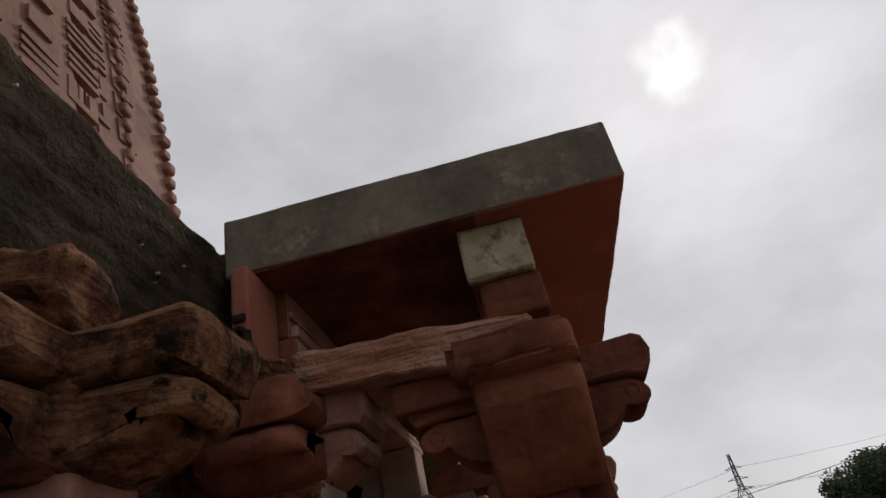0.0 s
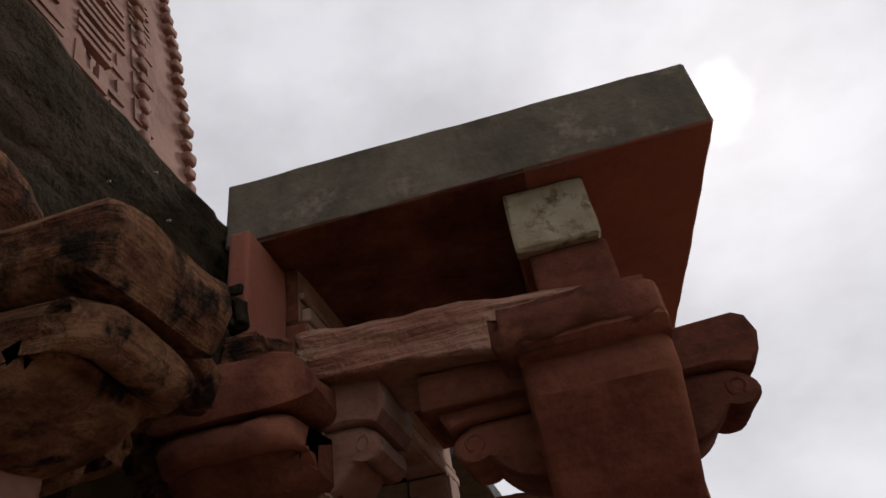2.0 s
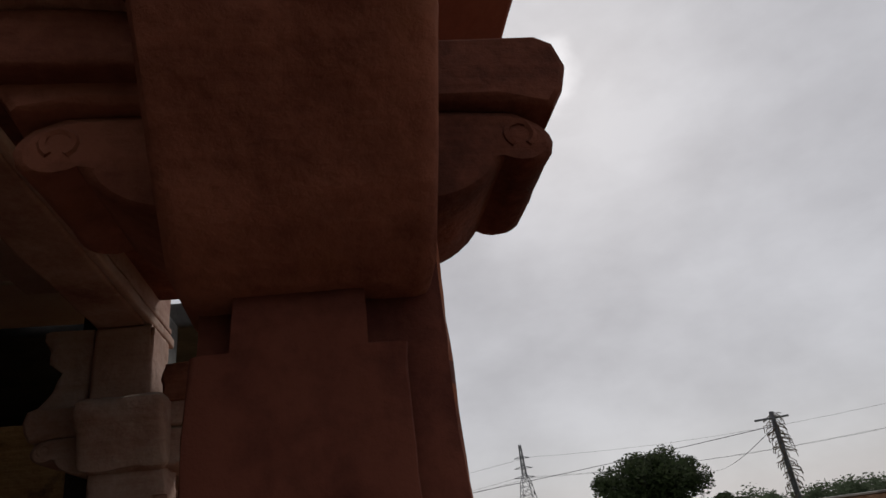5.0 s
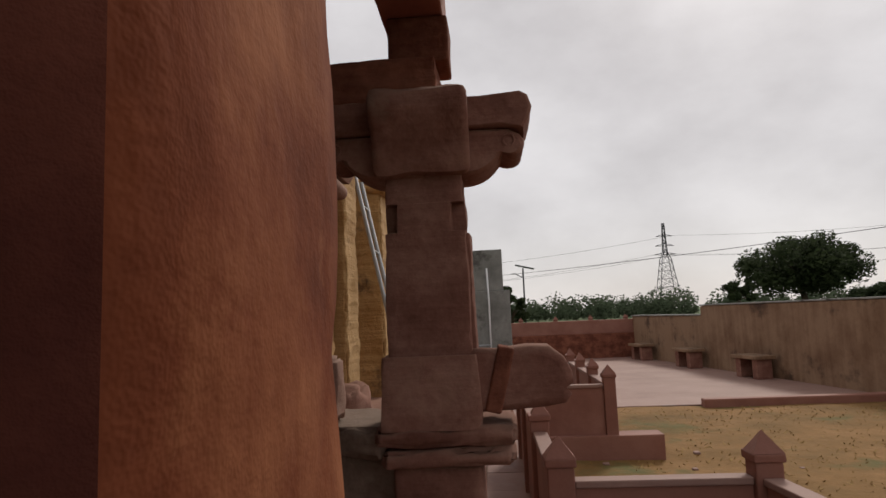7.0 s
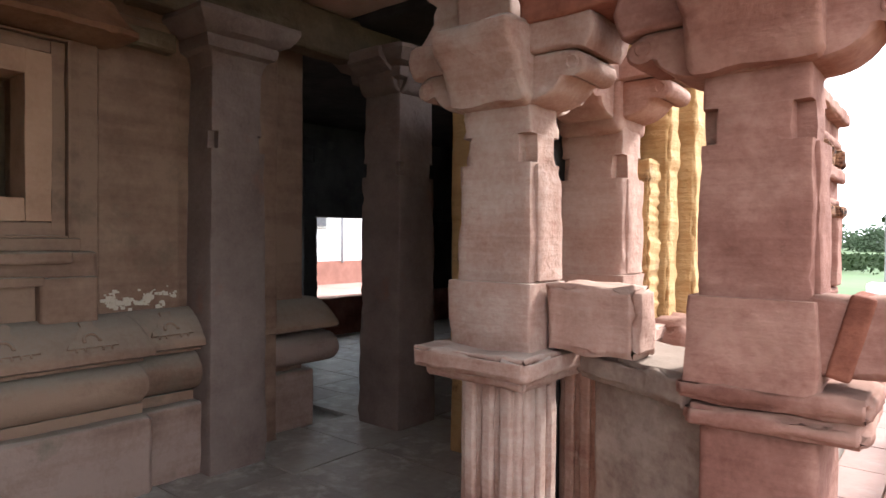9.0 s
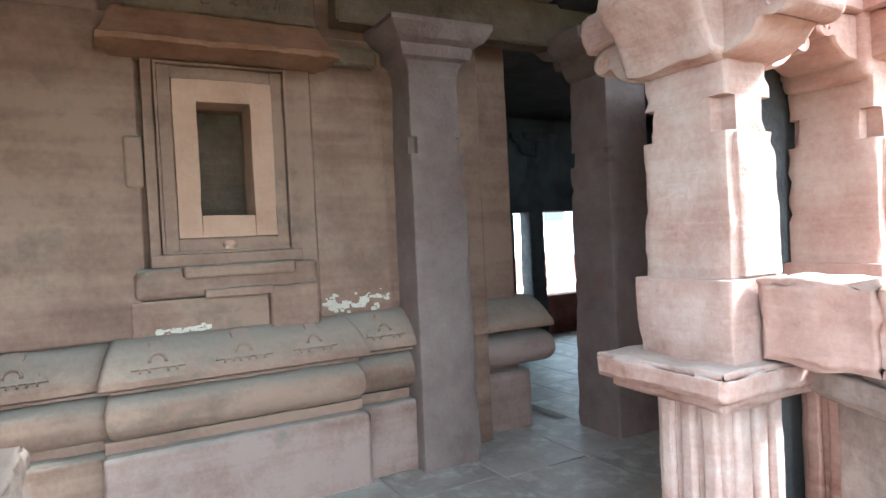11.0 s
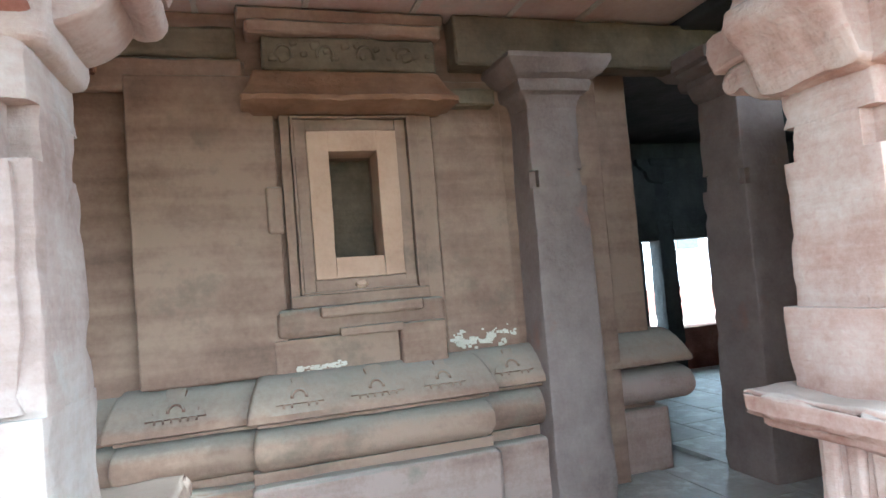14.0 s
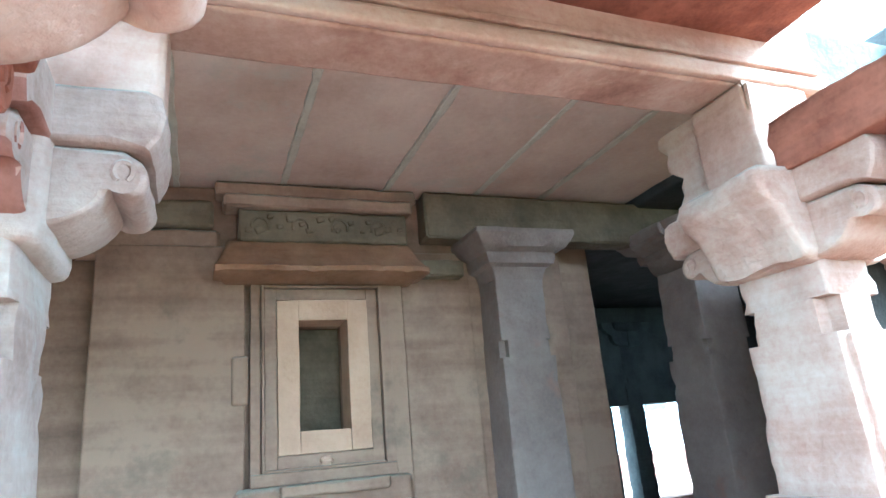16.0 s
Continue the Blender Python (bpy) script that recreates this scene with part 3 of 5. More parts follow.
        # East arm: south faces and undersides get red stone to paint shade.
        if lit_shade and k in (0, 1):
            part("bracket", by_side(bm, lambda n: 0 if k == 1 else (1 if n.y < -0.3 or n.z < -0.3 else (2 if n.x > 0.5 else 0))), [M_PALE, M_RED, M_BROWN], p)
        else:
            part("bracket", bm, ma.get("arm%d" % k, ma["cap"]), p)
    bm = bmesh.new()
    block(bm, -0.15, 0.15, -0.14, 0.14, 1.78, 1.998 + rise, bev=0.03, amp=0.006, step=0.06, seed=sd + 15)
    # Core's south side takes the darker cap stone in place of shade.
    if lit_shade:
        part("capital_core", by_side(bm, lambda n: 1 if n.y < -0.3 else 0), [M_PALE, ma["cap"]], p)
    else:
        part("capital_core", bm, ma["cap"], p)
    p.rotation_euler = (0, 0, radians(turn))
    return p


pale = dict(low=M_BROWN, mid=M_BROWN, cap=M_BROWN)
# Capital's shade is put into dark stone; the north arm keeps a lit tone.
p_d = pillar((0.795, -0.165), 0, "worn red sandstone porch pillar with dark bracket capital", mats=dict(low=M_FACE, mid=M_FACE, cap=M_DARK, arm1=M_BROWN, south_shade=M_MAROON), rise=0.042, deep=0.132, foot=False, arms=("full", "full", "full", "front"), grow=(1.0, 0.97, 1, 1), east=0.115, chip=0.008, strip=0.172, west=-0.135)
part("front_cap", B(-0.195, 0.152, -0.445, -0.27, 1.94, 2.047, bev=0.022, amp=0.008, step=0.03, seed=77, chip=0.05), M_DARK, p_d, "shade-dark cap stone")
pillar((0.838, 1.80), 0, "red sandstone porch pillar standing on a seat slab", mats=dict(low=M_RED, mid=M_RED, cap=M_RED), rise=0.042, foot=False, arms=("full", "full", "full", "stub"), grow=(0.97, 1, 1, 1), west=-0.14, east=0.14)
pillar((0.0, -0.21), 0, "pale sandstone porch pillar with shade-red south sides and scrolled brackets", mats=dict(low=M_PALE, mid=M_PALE, cap=M_CRUST, arm3=M_DARK, lit_shade=[M_RED, M_PALE]), deep=0.125, rise=0.085, grow=(0.8, 0.84, 1, 1), arms=("full", "full", "full", "boss"))
pillar((0.0, 1.82), 0, "pale chipped sandstone porch pillar with ribbed pedestal", mats=pale, rise=0.05, arms=("full", "full", "full", "stub"))
pillar((-0.15, -1.07), 0, "dark lichen-crusted sandstone pillar with broken capital", mats=dict(low=M_RED, mid=M_RED, cap=M_CRUST), rise=0.01, grow=(1.02, 0.9, 1, 0.95), wear=2.6)
for q, sz, turns, seed in (((-0.20, -1.13, 2.10), (0.20, 0.19, 0.085), (-9, 12, 6), 80), ((0.03, -0.84, 1.99), (0.085, 0.15, 0.055), (-12, 6, 10), 81), ((-0.33, -1.52, 2.10), (0.17, 0.17, 0.09), (3, 10, -8), 82)):
    solid("capital_stone", B(-sz[0], sz[0], -sz[1], sz[1], -sz[2], sz[2], bev=0.045, amp=0.022, step=0.03, seed=seed, chip=0.06, beds=0.008, stepz=0.02, m=pose(*q, *turns)), M_CRUST, "broken lichen-crusted stone lying on a capital", "stone block")
pillar((0.02, 2.52), 0, "dark red sandstone pillar against the hall wall", mats=dict(low=M_ROSE, mid=M_ROSE, cap=M_ROSE), rise=0.1)

# imposts on the inner pillars
solid("impost_block", B(-0.16, 0.07, 1.69, 1.96, 2.052, 2.375, bev=0.012, amp=0.005, step=0.05, seed=19, chip=0.02), M_ROSE, "pale stone block on top of a pillar's capital", "stone block")

# South face darkened by colour to paint the shadow beneath the slab.
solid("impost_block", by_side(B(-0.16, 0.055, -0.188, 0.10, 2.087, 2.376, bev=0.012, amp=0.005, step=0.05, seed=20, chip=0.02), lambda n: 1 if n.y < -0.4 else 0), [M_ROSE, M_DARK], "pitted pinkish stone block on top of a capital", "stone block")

solid("impost_block", loft(bmesh.new(), [(2.052, -0.36, -0.164, 1.72, 1.93, 0), (2.14, -0.31, -0.164, 1.72, 1.93, 0), (2.20, -0.28, -0.164, 1.73, 1.92, 0), (2.24, -0.33, -0.164, 1.72, 1.93, 0), (2.375, -0.37, -0.164, 1.71, 1.94, 0)], 0.012, 0.04, 27, 0.03), M_BROWN, "worn stepped stone beside a capital's impost", "stone block")

# ---- beams, slab and roof ----
solid("beam_south", B(0.0, 0.76, -0.16, 0.16, -0.135, 0.0, bev=0.012, amp=0.012, step=0.03, seed=4, chip=0.025, beds=0.014, stepz=0.009, m=pose(0.11, -0.25, 2.218, 0, 4.6, 0)), M_BED, "weathered bedded red sandstone beam on two capitals", "beam", "structure")
# Pale north side; the dark on the other faces is painted shade.
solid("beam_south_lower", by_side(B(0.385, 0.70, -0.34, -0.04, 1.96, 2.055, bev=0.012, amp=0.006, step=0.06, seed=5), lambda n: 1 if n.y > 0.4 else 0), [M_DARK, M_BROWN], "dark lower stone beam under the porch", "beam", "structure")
solid("beam_north", B(0.12, 0.90, 1.66, 1.98, 2.036, 2.190, bev=0.012, amp=0.008, step=0.04, seed=6, chip=0.02, beds=0.01, stepz=0.012), M_DARK, "dark red sandstone beam on two capitals", "beam", "structure")
lintel = thing("beam_outer", "plastered roof beam with a whitewashed end", "beam", kind="structure")
part("core", B(0.705, 0.925, -0.245, 1.93, 2.362, 2.562, bev=0.008, amp=0.003, step=0.09, seed=3), M_REDPAINT, lintel)
part("end_face", B(0.698, 0.930, -0.29, -0.247, 2.358, 2.562, bev=0.008, amp=0.004, step=0.04, seed=3, chip=0.02), M_WHITE, lintel, "chipped whitewashed end")
for y0, y1, z0 in ((-0.26, -0.06, 2.217), (1.72, 1.92, 2.192)):
    solid("pad_stone", B(0.725, 0.94, y0, y1, z0, 2.360, bev=0.01, amp=0.004, step=0.06, seed=int(y0 * 10) + 8), M_DARK, "dark plastered pad stone between beam and roof", "stone block")
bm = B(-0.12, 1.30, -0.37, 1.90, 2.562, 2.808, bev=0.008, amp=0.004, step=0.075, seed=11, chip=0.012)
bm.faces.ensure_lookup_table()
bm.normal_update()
# Underside: red outer strip, inner bay darkened to paint its deep shade.
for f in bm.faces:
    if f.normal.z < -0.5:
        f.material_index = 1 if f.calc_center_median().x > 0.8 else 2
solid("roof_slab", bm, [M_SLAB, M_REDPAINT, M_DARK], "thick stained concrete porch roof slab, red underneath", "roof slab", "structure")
solid("red_post", B(-0.066, -0.005, -0.44, -0.195, 2.087, 2.555, bev=0.01, amp=0.004, step=0.05, seed=13), M_REDPAINT, "short faded red plaster post under the slab", "post", "structure")
# Dark block added in place of a hollow socket and its shade.
solid("socket_stone", B(-0.056, -0.016, -0.450, -0.432, 2.345, 2.372, bev=0.008, amp=0.004, step=0.01, seed=14), M_MOSS, "small dark block painting the shade of a socket hole in the post", "stone block")
inner = thing("beam_inner", "long reddish sandstone lintel with carved fillets", "beam", kind="structure")
# Lintel's south end is dark stone standing in for shadow.
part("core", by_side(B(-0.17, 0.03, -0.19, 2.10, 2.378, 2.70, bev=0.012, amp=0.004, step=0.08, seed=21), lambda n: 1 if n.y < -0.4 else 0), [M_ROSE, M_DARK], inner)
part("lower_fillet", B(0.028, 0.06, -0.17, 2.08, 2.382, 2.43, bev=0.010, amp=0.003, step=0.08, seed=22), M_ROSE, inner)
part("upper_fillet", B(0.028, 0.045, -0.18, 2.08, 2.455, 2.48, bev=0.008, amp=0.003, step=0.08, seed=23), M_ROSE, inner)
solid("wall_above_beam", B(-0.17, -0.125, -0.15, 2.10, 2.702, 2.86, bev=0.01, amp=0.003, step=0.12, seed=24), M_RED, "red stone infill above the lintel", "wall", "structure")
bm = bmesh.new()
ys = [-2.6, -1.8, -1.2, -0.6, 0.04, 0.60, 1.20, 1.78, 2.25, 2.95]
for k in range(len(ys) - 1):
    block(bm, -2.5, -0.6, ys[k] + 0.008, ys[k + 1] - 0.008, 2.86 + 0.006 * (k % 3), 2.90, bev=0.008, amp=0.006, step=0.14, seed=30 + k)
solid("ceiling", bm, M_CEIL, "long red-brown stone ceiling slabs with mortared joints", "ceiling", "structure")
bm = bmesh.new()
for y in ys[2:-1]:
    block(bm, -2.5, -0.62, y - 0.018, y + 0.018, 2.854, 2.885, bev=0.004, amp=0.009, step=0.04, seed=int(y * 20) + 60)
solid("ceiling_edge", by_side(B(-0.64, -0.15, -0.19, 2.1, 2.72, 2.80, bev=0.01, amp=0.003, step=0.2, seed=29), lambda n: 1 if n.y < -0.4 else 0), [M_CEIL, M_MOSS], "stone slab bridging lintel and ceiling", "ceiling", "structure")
solid("mortar_joints", bm, M_RUBBLE, "pale mortar in the ceiling joints", "mortar", "stuff")
solid("roof", B(-6.4, -1.0, -4.2, 9.4, 2.99, 3.06, bev=0.02, amp=0.01, step=0.4, seed=40), M_MOSS, "flat stone roof of the temple hall", "roof", "structure")
# Hall ceiling darkened by colour to hold the interior shade.
solid("ceiling_hall", B(-6.4, -0.02, 2.97, 9.4, 2.82, 2.985, bev=0.02, amp=0.01, step=0.4, seed=41), M_GLOOM, "shade-dark stone ceiling of the inner hall", "ceiling", "structure")
solid("ceiling_south", B(-2.5, -0.3, -4.2, -2.62, 2.82, 2.985, bev=0.02, amp=0.01, step=0.4, seed=41), M_DARK, "dark stone ceiling of the south bay", "ceiling", "structure")
solid("entablature", B(-0.42, -0.12, -4.2, -0.26, 2.14, 2.68, bev=0.03, amp=0.014, step=0.06, seed=42, chip=0.03, beds=0.015, stepz=0.02), M_MOSS, "black mossy stone frieze along the roof edge", "frieze", "structure")
solid("roof_edge", B(-1.2, -0.30, -4.2, -0.27, 2.682, 2.80, bev=0.05, amp=0.012, step=0.15, seed=43), M_MOSS, "mossy sloping roof edge", "roof", "structure")

# ---- west wall with its niche ----
west = thing("wall_west", "buff sandstone temple wall with moulded base courses", "wall", kind="structure")
part("core", B(-2.5, -2.19, -0.30, 0.66, -0.02, 2.86, bev=0.01, amp=0.004, step=0.16, seed=50), M_BUFF, west)
part("core", B(-2.5, -2.265, -2.6, -0.302, -0.02, 2.86, bev=0.01, amp=0.004, step=0.16, seed=57), M_BUFF, west)
part("core", B(-2.5, -2.19, 0.95, 2.40, -0.02, 2.86, bev=0.01, amp=0.004, step=0.16, seed=51), M_BUFF, west)
part("core", B(-2.5, -2.19, 0.66, 0.95, -0.02, 1.50, bev=0.01, amp=0.004, step=0.16, seed=52), M_BUFF, west)
part("core", B(-2.5, -2.19, 0.66, 0.95, 2.09, 2.86, bev=0.01, amp=0.004, step=0.16, seed=53), M_BUFF, west)
part("niche_back", B(-2.56, -2.42, 0.60, 1.0, 1.45, 2.14, bev=0.01, amp=0.004, step=0.08, seed=54), M_OLIVE, west, "olive-stained back of the niche")
part("panel", B(-2.20, -2.125, -0.32, 0.40, 0.92, 2.50, bev=0.01, amp=0.003, step=0.07, seed=55), M_BUFF, west)
part("panel", B(-2.20, -2.165, 1.28, 1.72, 0.92, 2.50, bev=0.01, amp=0.003, step=0.07, seed=56), M_BUFF, west)


def frame_ring(name, x0, x1, ya, yb, za, zb, w, mat, seed, label=""):
    """Four stone bars round an opening that runs from ya, za to yb, zb."""
    bm = B(x0, x1, ya - w, ya, za - w, zb + w, bev=0.003, amp=0.004, step=0.04, seed=seed)
    block(bm, x0, x1, yb, yb + w, za - w, zb + w, bev=0.003, amp=0.004, step=0.04, seed=seed)
    block(bm, x0, x1, ya, yb, za - w, za, bev=0.003, amp=0.004, step=0.04, seed=seed)
    block(bm, x0, x1, ya, yb, zb, zb + w, bev=0.003, amp=0.004, step=0.04, seed=seed)
    return part(name, bm, mat, west, label)


frame_ring("niche_frame", -2.30, -2.098, 0.672, 0.937, 1.507, 2.082, 0.112, M_NICHE, 60, "fresh peach-coloured inner frame")
frame_ring("niche_surround", -2.19, -2.112, 0.558, 1.05, 1.392, 2.197, 0.062, M_BUFF, 64)
frame_ring("niche_surround", -2.19, -2.085, 0.492, 1.116, 1.33, 2.262, 0.012, M_BUFF, 68)
frame_ring("niche_surround", -2.19, -2.118, 0.476, 1.132, 1.314, 2.278, 0.05, M_BUFF, 72)
part("pilaster", B(-2.19, -2.135, 1.178, 1.272, 1.0, 2.33, bev=0.008, amp=0.004, step=0.05, seed=76), M_BUFF, west)
part("apron", B(-2.19, -2.10, 0.425, 1.18, 1.255, 1.318, bev=0.008, amp=0.003, step=0.05, seed=77), M_BUFF, west)
part("ear", B(-2.19, -2.10, 0.335, 0.415, 1.655, 1.90, bev=0.014, amp=0.004, step=0.04, seed=78), M_BUFF, west)
part("sill_block", B(-2.19, -2.09, 0.345, 1.26, 1.10, 1.253, bev=0.03, amp=0.004, step=0.05, seed=79, chip=0.02), M_BUFF, west)
part("sill", B(-2.12, -2.03, 0.565, 1.118, 1.195, 1.256, bev=0.012, amp=0.004, step=0.05, seed=80, chip=0.02), M_BUFF, west)
part("sill", B(-2.12, -2.045, 0.66, 1.0, 1.092, 1.135, bev=0.006, amp=0.003, step=0.05, seed=81), M_BUFF, west)
part("socle", B(-2.19, -2.115, 0.325, 0.985, 0.90, 1.095, bev=0.008, amp=0.003, step=0.06, seed=82), M_BUFF, west)
part("socle", B(-2.19, -2.06, 0.985, 1.245, 0.885, 1.13, bev=0.012, amp=0.004, step=0.05, seed=83, chip=0.02), M_BUFF, west)
part("chip", B(-2.15, -2.098, 0.765, 0.835, 1.335, 1.375, bev=0.015, amp=0.008, step=0.015, seed=84, chip=0.02), M_NICHE, west, "pale broken chip of carving")
# eave and frieze above the niche
EAVE = [(0.0, 0.0), (0.045, 0.0), (0.06, -0.012), (0.085, -0.05), (0.125, -0.105), (0.185, -0.16), (0.205, -0.172), (0.204, -0.198), (0.19, -0.204), (0.12, -0.205), (0.06, -0.225), (0.0, -0.225)]
for y0, y1, z0, z1, xx, mt in ((0.28, 1.34, 2.70, 2.775, -2.03, M_BUFF), (0.36, 1.31, 2.515, 2.70, -2.07, M_OLIVE), (0.24, 1.38, 2.775, 2.855, -2.06, M_BUFF)):
    part("frieze_course", B(-2.19, xx, y0, y1, z0, z1, bev=0.012, amp=0.008, step=0.05, seed=int(z0 * 30), chip=0.03), mt, west)
bm = bmesh.new()
rng = random.Random(15)
for k in range(16):
    y, z, s = 0.40 + 0.057 * k + rng.uniform(-0.015, 0.015), 2.615 + rng.uniform(-0.035, 0.045), rng.uniform(0.012, 0.03)
    block(bm, -0.02, 0.012, -s, s, -s * 0.8, s * 0.8, bev=s * 0.5, amp=s * 0.35, step=s * 0.5, seed=k, m=pose(-2.07, y, z, 40 * rng.random(), 0, 0))
for k in range(4):
    y = 0.47 + 0.22 * k
    tube(bm, [(-2.062, y + 0.045 * math.cos(radians(a)), 2.60 + 0.05 * math.sin(radians(a))) for a in range(-20, 201, 20)], 0.009, 5)
part("carved_relief", bm, M_OLIVE, west, "worn carved scroll relief")
part("cornice", B(-2.19, -2.13, -2.5, 0.27, 2.42, 2.60, bev=0.02, amp=0.008, step=0.08, seed=92, chip=0.03), M_BUFF, west)
part("cornice", B(-2.19, -2.10, -2.5, 0.23, 2.60, 2.75, bev=0.02, amp=0.01, step=0.08, seed=93, chip=0.03), M_OLIVE, west)
part("architrave", B(-2.19, -2.03, 1.42, 3.4, 2.555, 2.845, bev=0.012, amp=0.006, step=0.07, seed=94, chip=0.02), M_OLIVE, west)
part("stub", B(-2.19, -2.08, 1.30, 1.66, 2.33, 2.43, bev=0.012, amp=0.008, step=0.05, seed=95, chip=0.04), M_OLIVE, west)
def course(outline, ya, yb, xb, z, amp=0.006, seed=0, step=0.06):
    """A moulded course on the wall whose profile (out, up) also returns round both ends."""
    bm, far, n = bmesh.new(), max(r for r, q in outline), max(3, int((yb - ya) / step))
    rings = []
    for r, dz in outline:
        a, b, c = ya + (far - r) * 0.45, yb - (far - r) * 0.45, min(0.02, r * 0.4)
        pts = [(xb - 0.12, a), (xb - 0.02, a), (xb + r - c, a), (xb + r - c * 0.3, a + c * 0.3), (xb + r, a + c)]
        pts += [(xb + r, a + c + (b - a - 2 * c) * k / n) for k in range(1, n)]
        pts += [(xb + r, b - c), (xb + r - c * 0.3, b - c * 0.3), (xb + r - c, b), (xb - 0.02, b), (xb - 0.12, b)]
        ring = []
        for x, y in pts:
            o = rough_at((x, y, z + dz), amp, 7.0, seed) - max(0.0, rough_at((x, y, z + dz), amp * 2.2, 17.0, seed + 3)) * (r > far * 0.9)
            ring.append(bm.verts.new((x + o, y, z + dz + 0.4 * o)))
        rings.append(ring)
    for a, b in zip(rings, rings[1:]):
        for k in range(len(a) - 1):
            bm.faces.new((a[k], a[k + 1], b[k + 1], b[k])).smooth = True
    bm.faces.new(rings[0])
    bm.faces.new(rings[-1][::-1])
    for j in (0, -1):
        bm.faces.new([q[j] for q in rings])
    return crisp(bm, 0.7)


# base courses: three runs, the middle one standing forward
KAP = [(0.0, 0.0), (0.03, 0.0), (0.085, -0.02), (0.13, -0.055), (0.165, -0.095), (0.195, -0.14), (0.220, -0.172), (0.221, -0.200), (0.208, -0.207), (0.10, -0.209), (0.09, -0.222), (0.0, -0.222)]
ROLL = [(0.0, -0.012), (0.07, -0.012)] + arc(0.078, -0.125, 0.108, 85, -85, 10) + [(0.07, -0.238), (0.0, -0.238)]
part("eave", course(EAVE, 0.235, 1.385, -2.11, 2.51, 0.008, 90, 0.04), M_EAVE, west, "orange-tinted projecting eave")
RUNS = ((-2.5, -0.50, -2.34, -0.02), (-0.495, 0.155, -2.235, -0.012), (0.16, 1.475, -2.13, 0.0), (1.48, 1.72, -2.20, 0.004))
for k, (ya, yb, xb, dz) in enumerate(RUNS):
    ya, yb = (ya - 0.35 if k == 3 else ya), (yb + 0.30 if k != 2 else yb)
    part("kapota_course", course(KAP, ya + 0.004, yb - 0.004, xb, 0.925 + dz, 0.006, 100 + k), M_BUFF, west)
    part("under_fillet", B(xb - 0.05, xb + 0.165, ya + 0.05, yb - 0.05, 0.690 + dz, 0.708 + dz, bev=0.004, amp=0.003, step=0.08, seed=105 + k), M_BUFF, west)
    part("roll_course", course(ROLL, ya + 0.024, yb - 0.024, xb, 0.695 + dz, 0.005, 110 + k), M_BUFF, west)
    part("fillet", B(xb - 0.05, xb + 0.09, ya + 0.02, yb - 0.02, 0.40, 0.46, bev=0.006, amp=0.003, step=0.1, seed=120 + k), M_BUFF, west)
    part("plinth_course", B(xb - 0.06, xb + 0.175, ya + 0.006, yb - 0.006, -0.015, 0.405, bev=0.02, amp=0.006, step=0.07, seed=125 + k, chip=0.03), M_PLINTH if k > 1 else M_BUFF, west)


def arch_motif(y, xb, z, kind):
    """A small gable carved in relief on the sloping course."""
    bm = bmesh.new()
    foot, top = Vector((xb + 0.188, 0, z - 0.135)), Vector((xb + 0.075, 0, z - 0.004))
    up = (top - foot).normalized()
    out = Vector((-up.z, 0, up.x))
    if out.x < 0:
        out = -out

    def at(u, v, w):
        return foot + up * v + out * w + Vector((0, y + u, 0))
    if kind:
        half = [(0.135, 0.0), (0.125, 0.028), (0.10, 0.03), (0.105, 0.05), (0.075, 0.062), (0.06, 0.10), (0.04, 0.118), (0.048, 0.155), (0.03, 0.168)]
    else:
        half = [(0.115, 0.0), (0.10, 0.03), (0.07, 0.05), (0.05, 0.10), (0.028, 0.12), (0.03, 0.15)]
    line = half + [(-u, v) for u, v in half[::-1]]
    lo, hi = [bm.verts.new(at(u * 1.08, v, -0.02)) for u, v in line], [bm.verts.new(at(u, v, 0.014)) for u, v in line]
    for k in range(len(line)):
        bm.faces.new((lo[k], lo[(k + 1) % len(line)], hi[(k + 1) % len(line)], hi[k]))
    bm.faces.new(hi)
    tube(bm, [at(0.036 * math.cos(radians(a)), 0.035 + 0.04 * math.sin(radians(a)), 0.016) for a in range(-10, 191, 20)], 0.009, 5)
    for q in ((-0.075, 0.0, 0.075) if kind else (-0.06, 0.06)):
        tube(bm, [at(q - 0.02, -0.02, 0.012), at(q - 0.018, 0.0, 0.012), at(q + 0.018, 0.0, 0.012), at(q + 0.02, -0.02, 0.012)], 0.006, 5)
    part("arch_motif", bm, M_BUFF, west, "carved gable motif")


for y, kd, xb, z in ((0.81, 1, -2.13, 0.925), (0.42, 0, -2.13, 0.925), (1.17, 0, -2.13, 0.925), (-0.16, 1, -2.235, 0.913), (1.60, 0, -2.20, 0.929)):
    arch_motif(y, xb, z, kd)
bm = bmesh.new()
rng = random.Random(5)
for k in range(230):
    y, z = 1.30 + rng.random() * 0.40, 0.985 + rng.gauss(0, 0.024)
    if noise.noise(Vector((y * 14, z * 18, 2.0))) < -0.05:
        continue
    s = 0.003 + 0.009 * rng.random() ** 2
    block(bm, -2.17, -2.163 + s * 0.3, y - s * 1.3, y + s * 1.3, z - s, z + s, bev=s * 0.3, amp=s * 0.5, step=s, seed=k, m=pose(0, 0, 0))
for k in range(90):
    y, z = 0.43 + rng.random() * 0.26, 0.94 + rng.gauss(0, 0.007)
    s = 0.002 + 0.004 * rng.random()
    block(bm, -2.12, -2.114 + s * 0.2, y - s * 2.2, y + s * 2.2, z - s, z + s, bev=s * 0.3, amp=s * 0.4, step=s * 2, seed=k)
part("flaked_plaster", bm, M_FLAKE, west, "white flakes of old plaster")

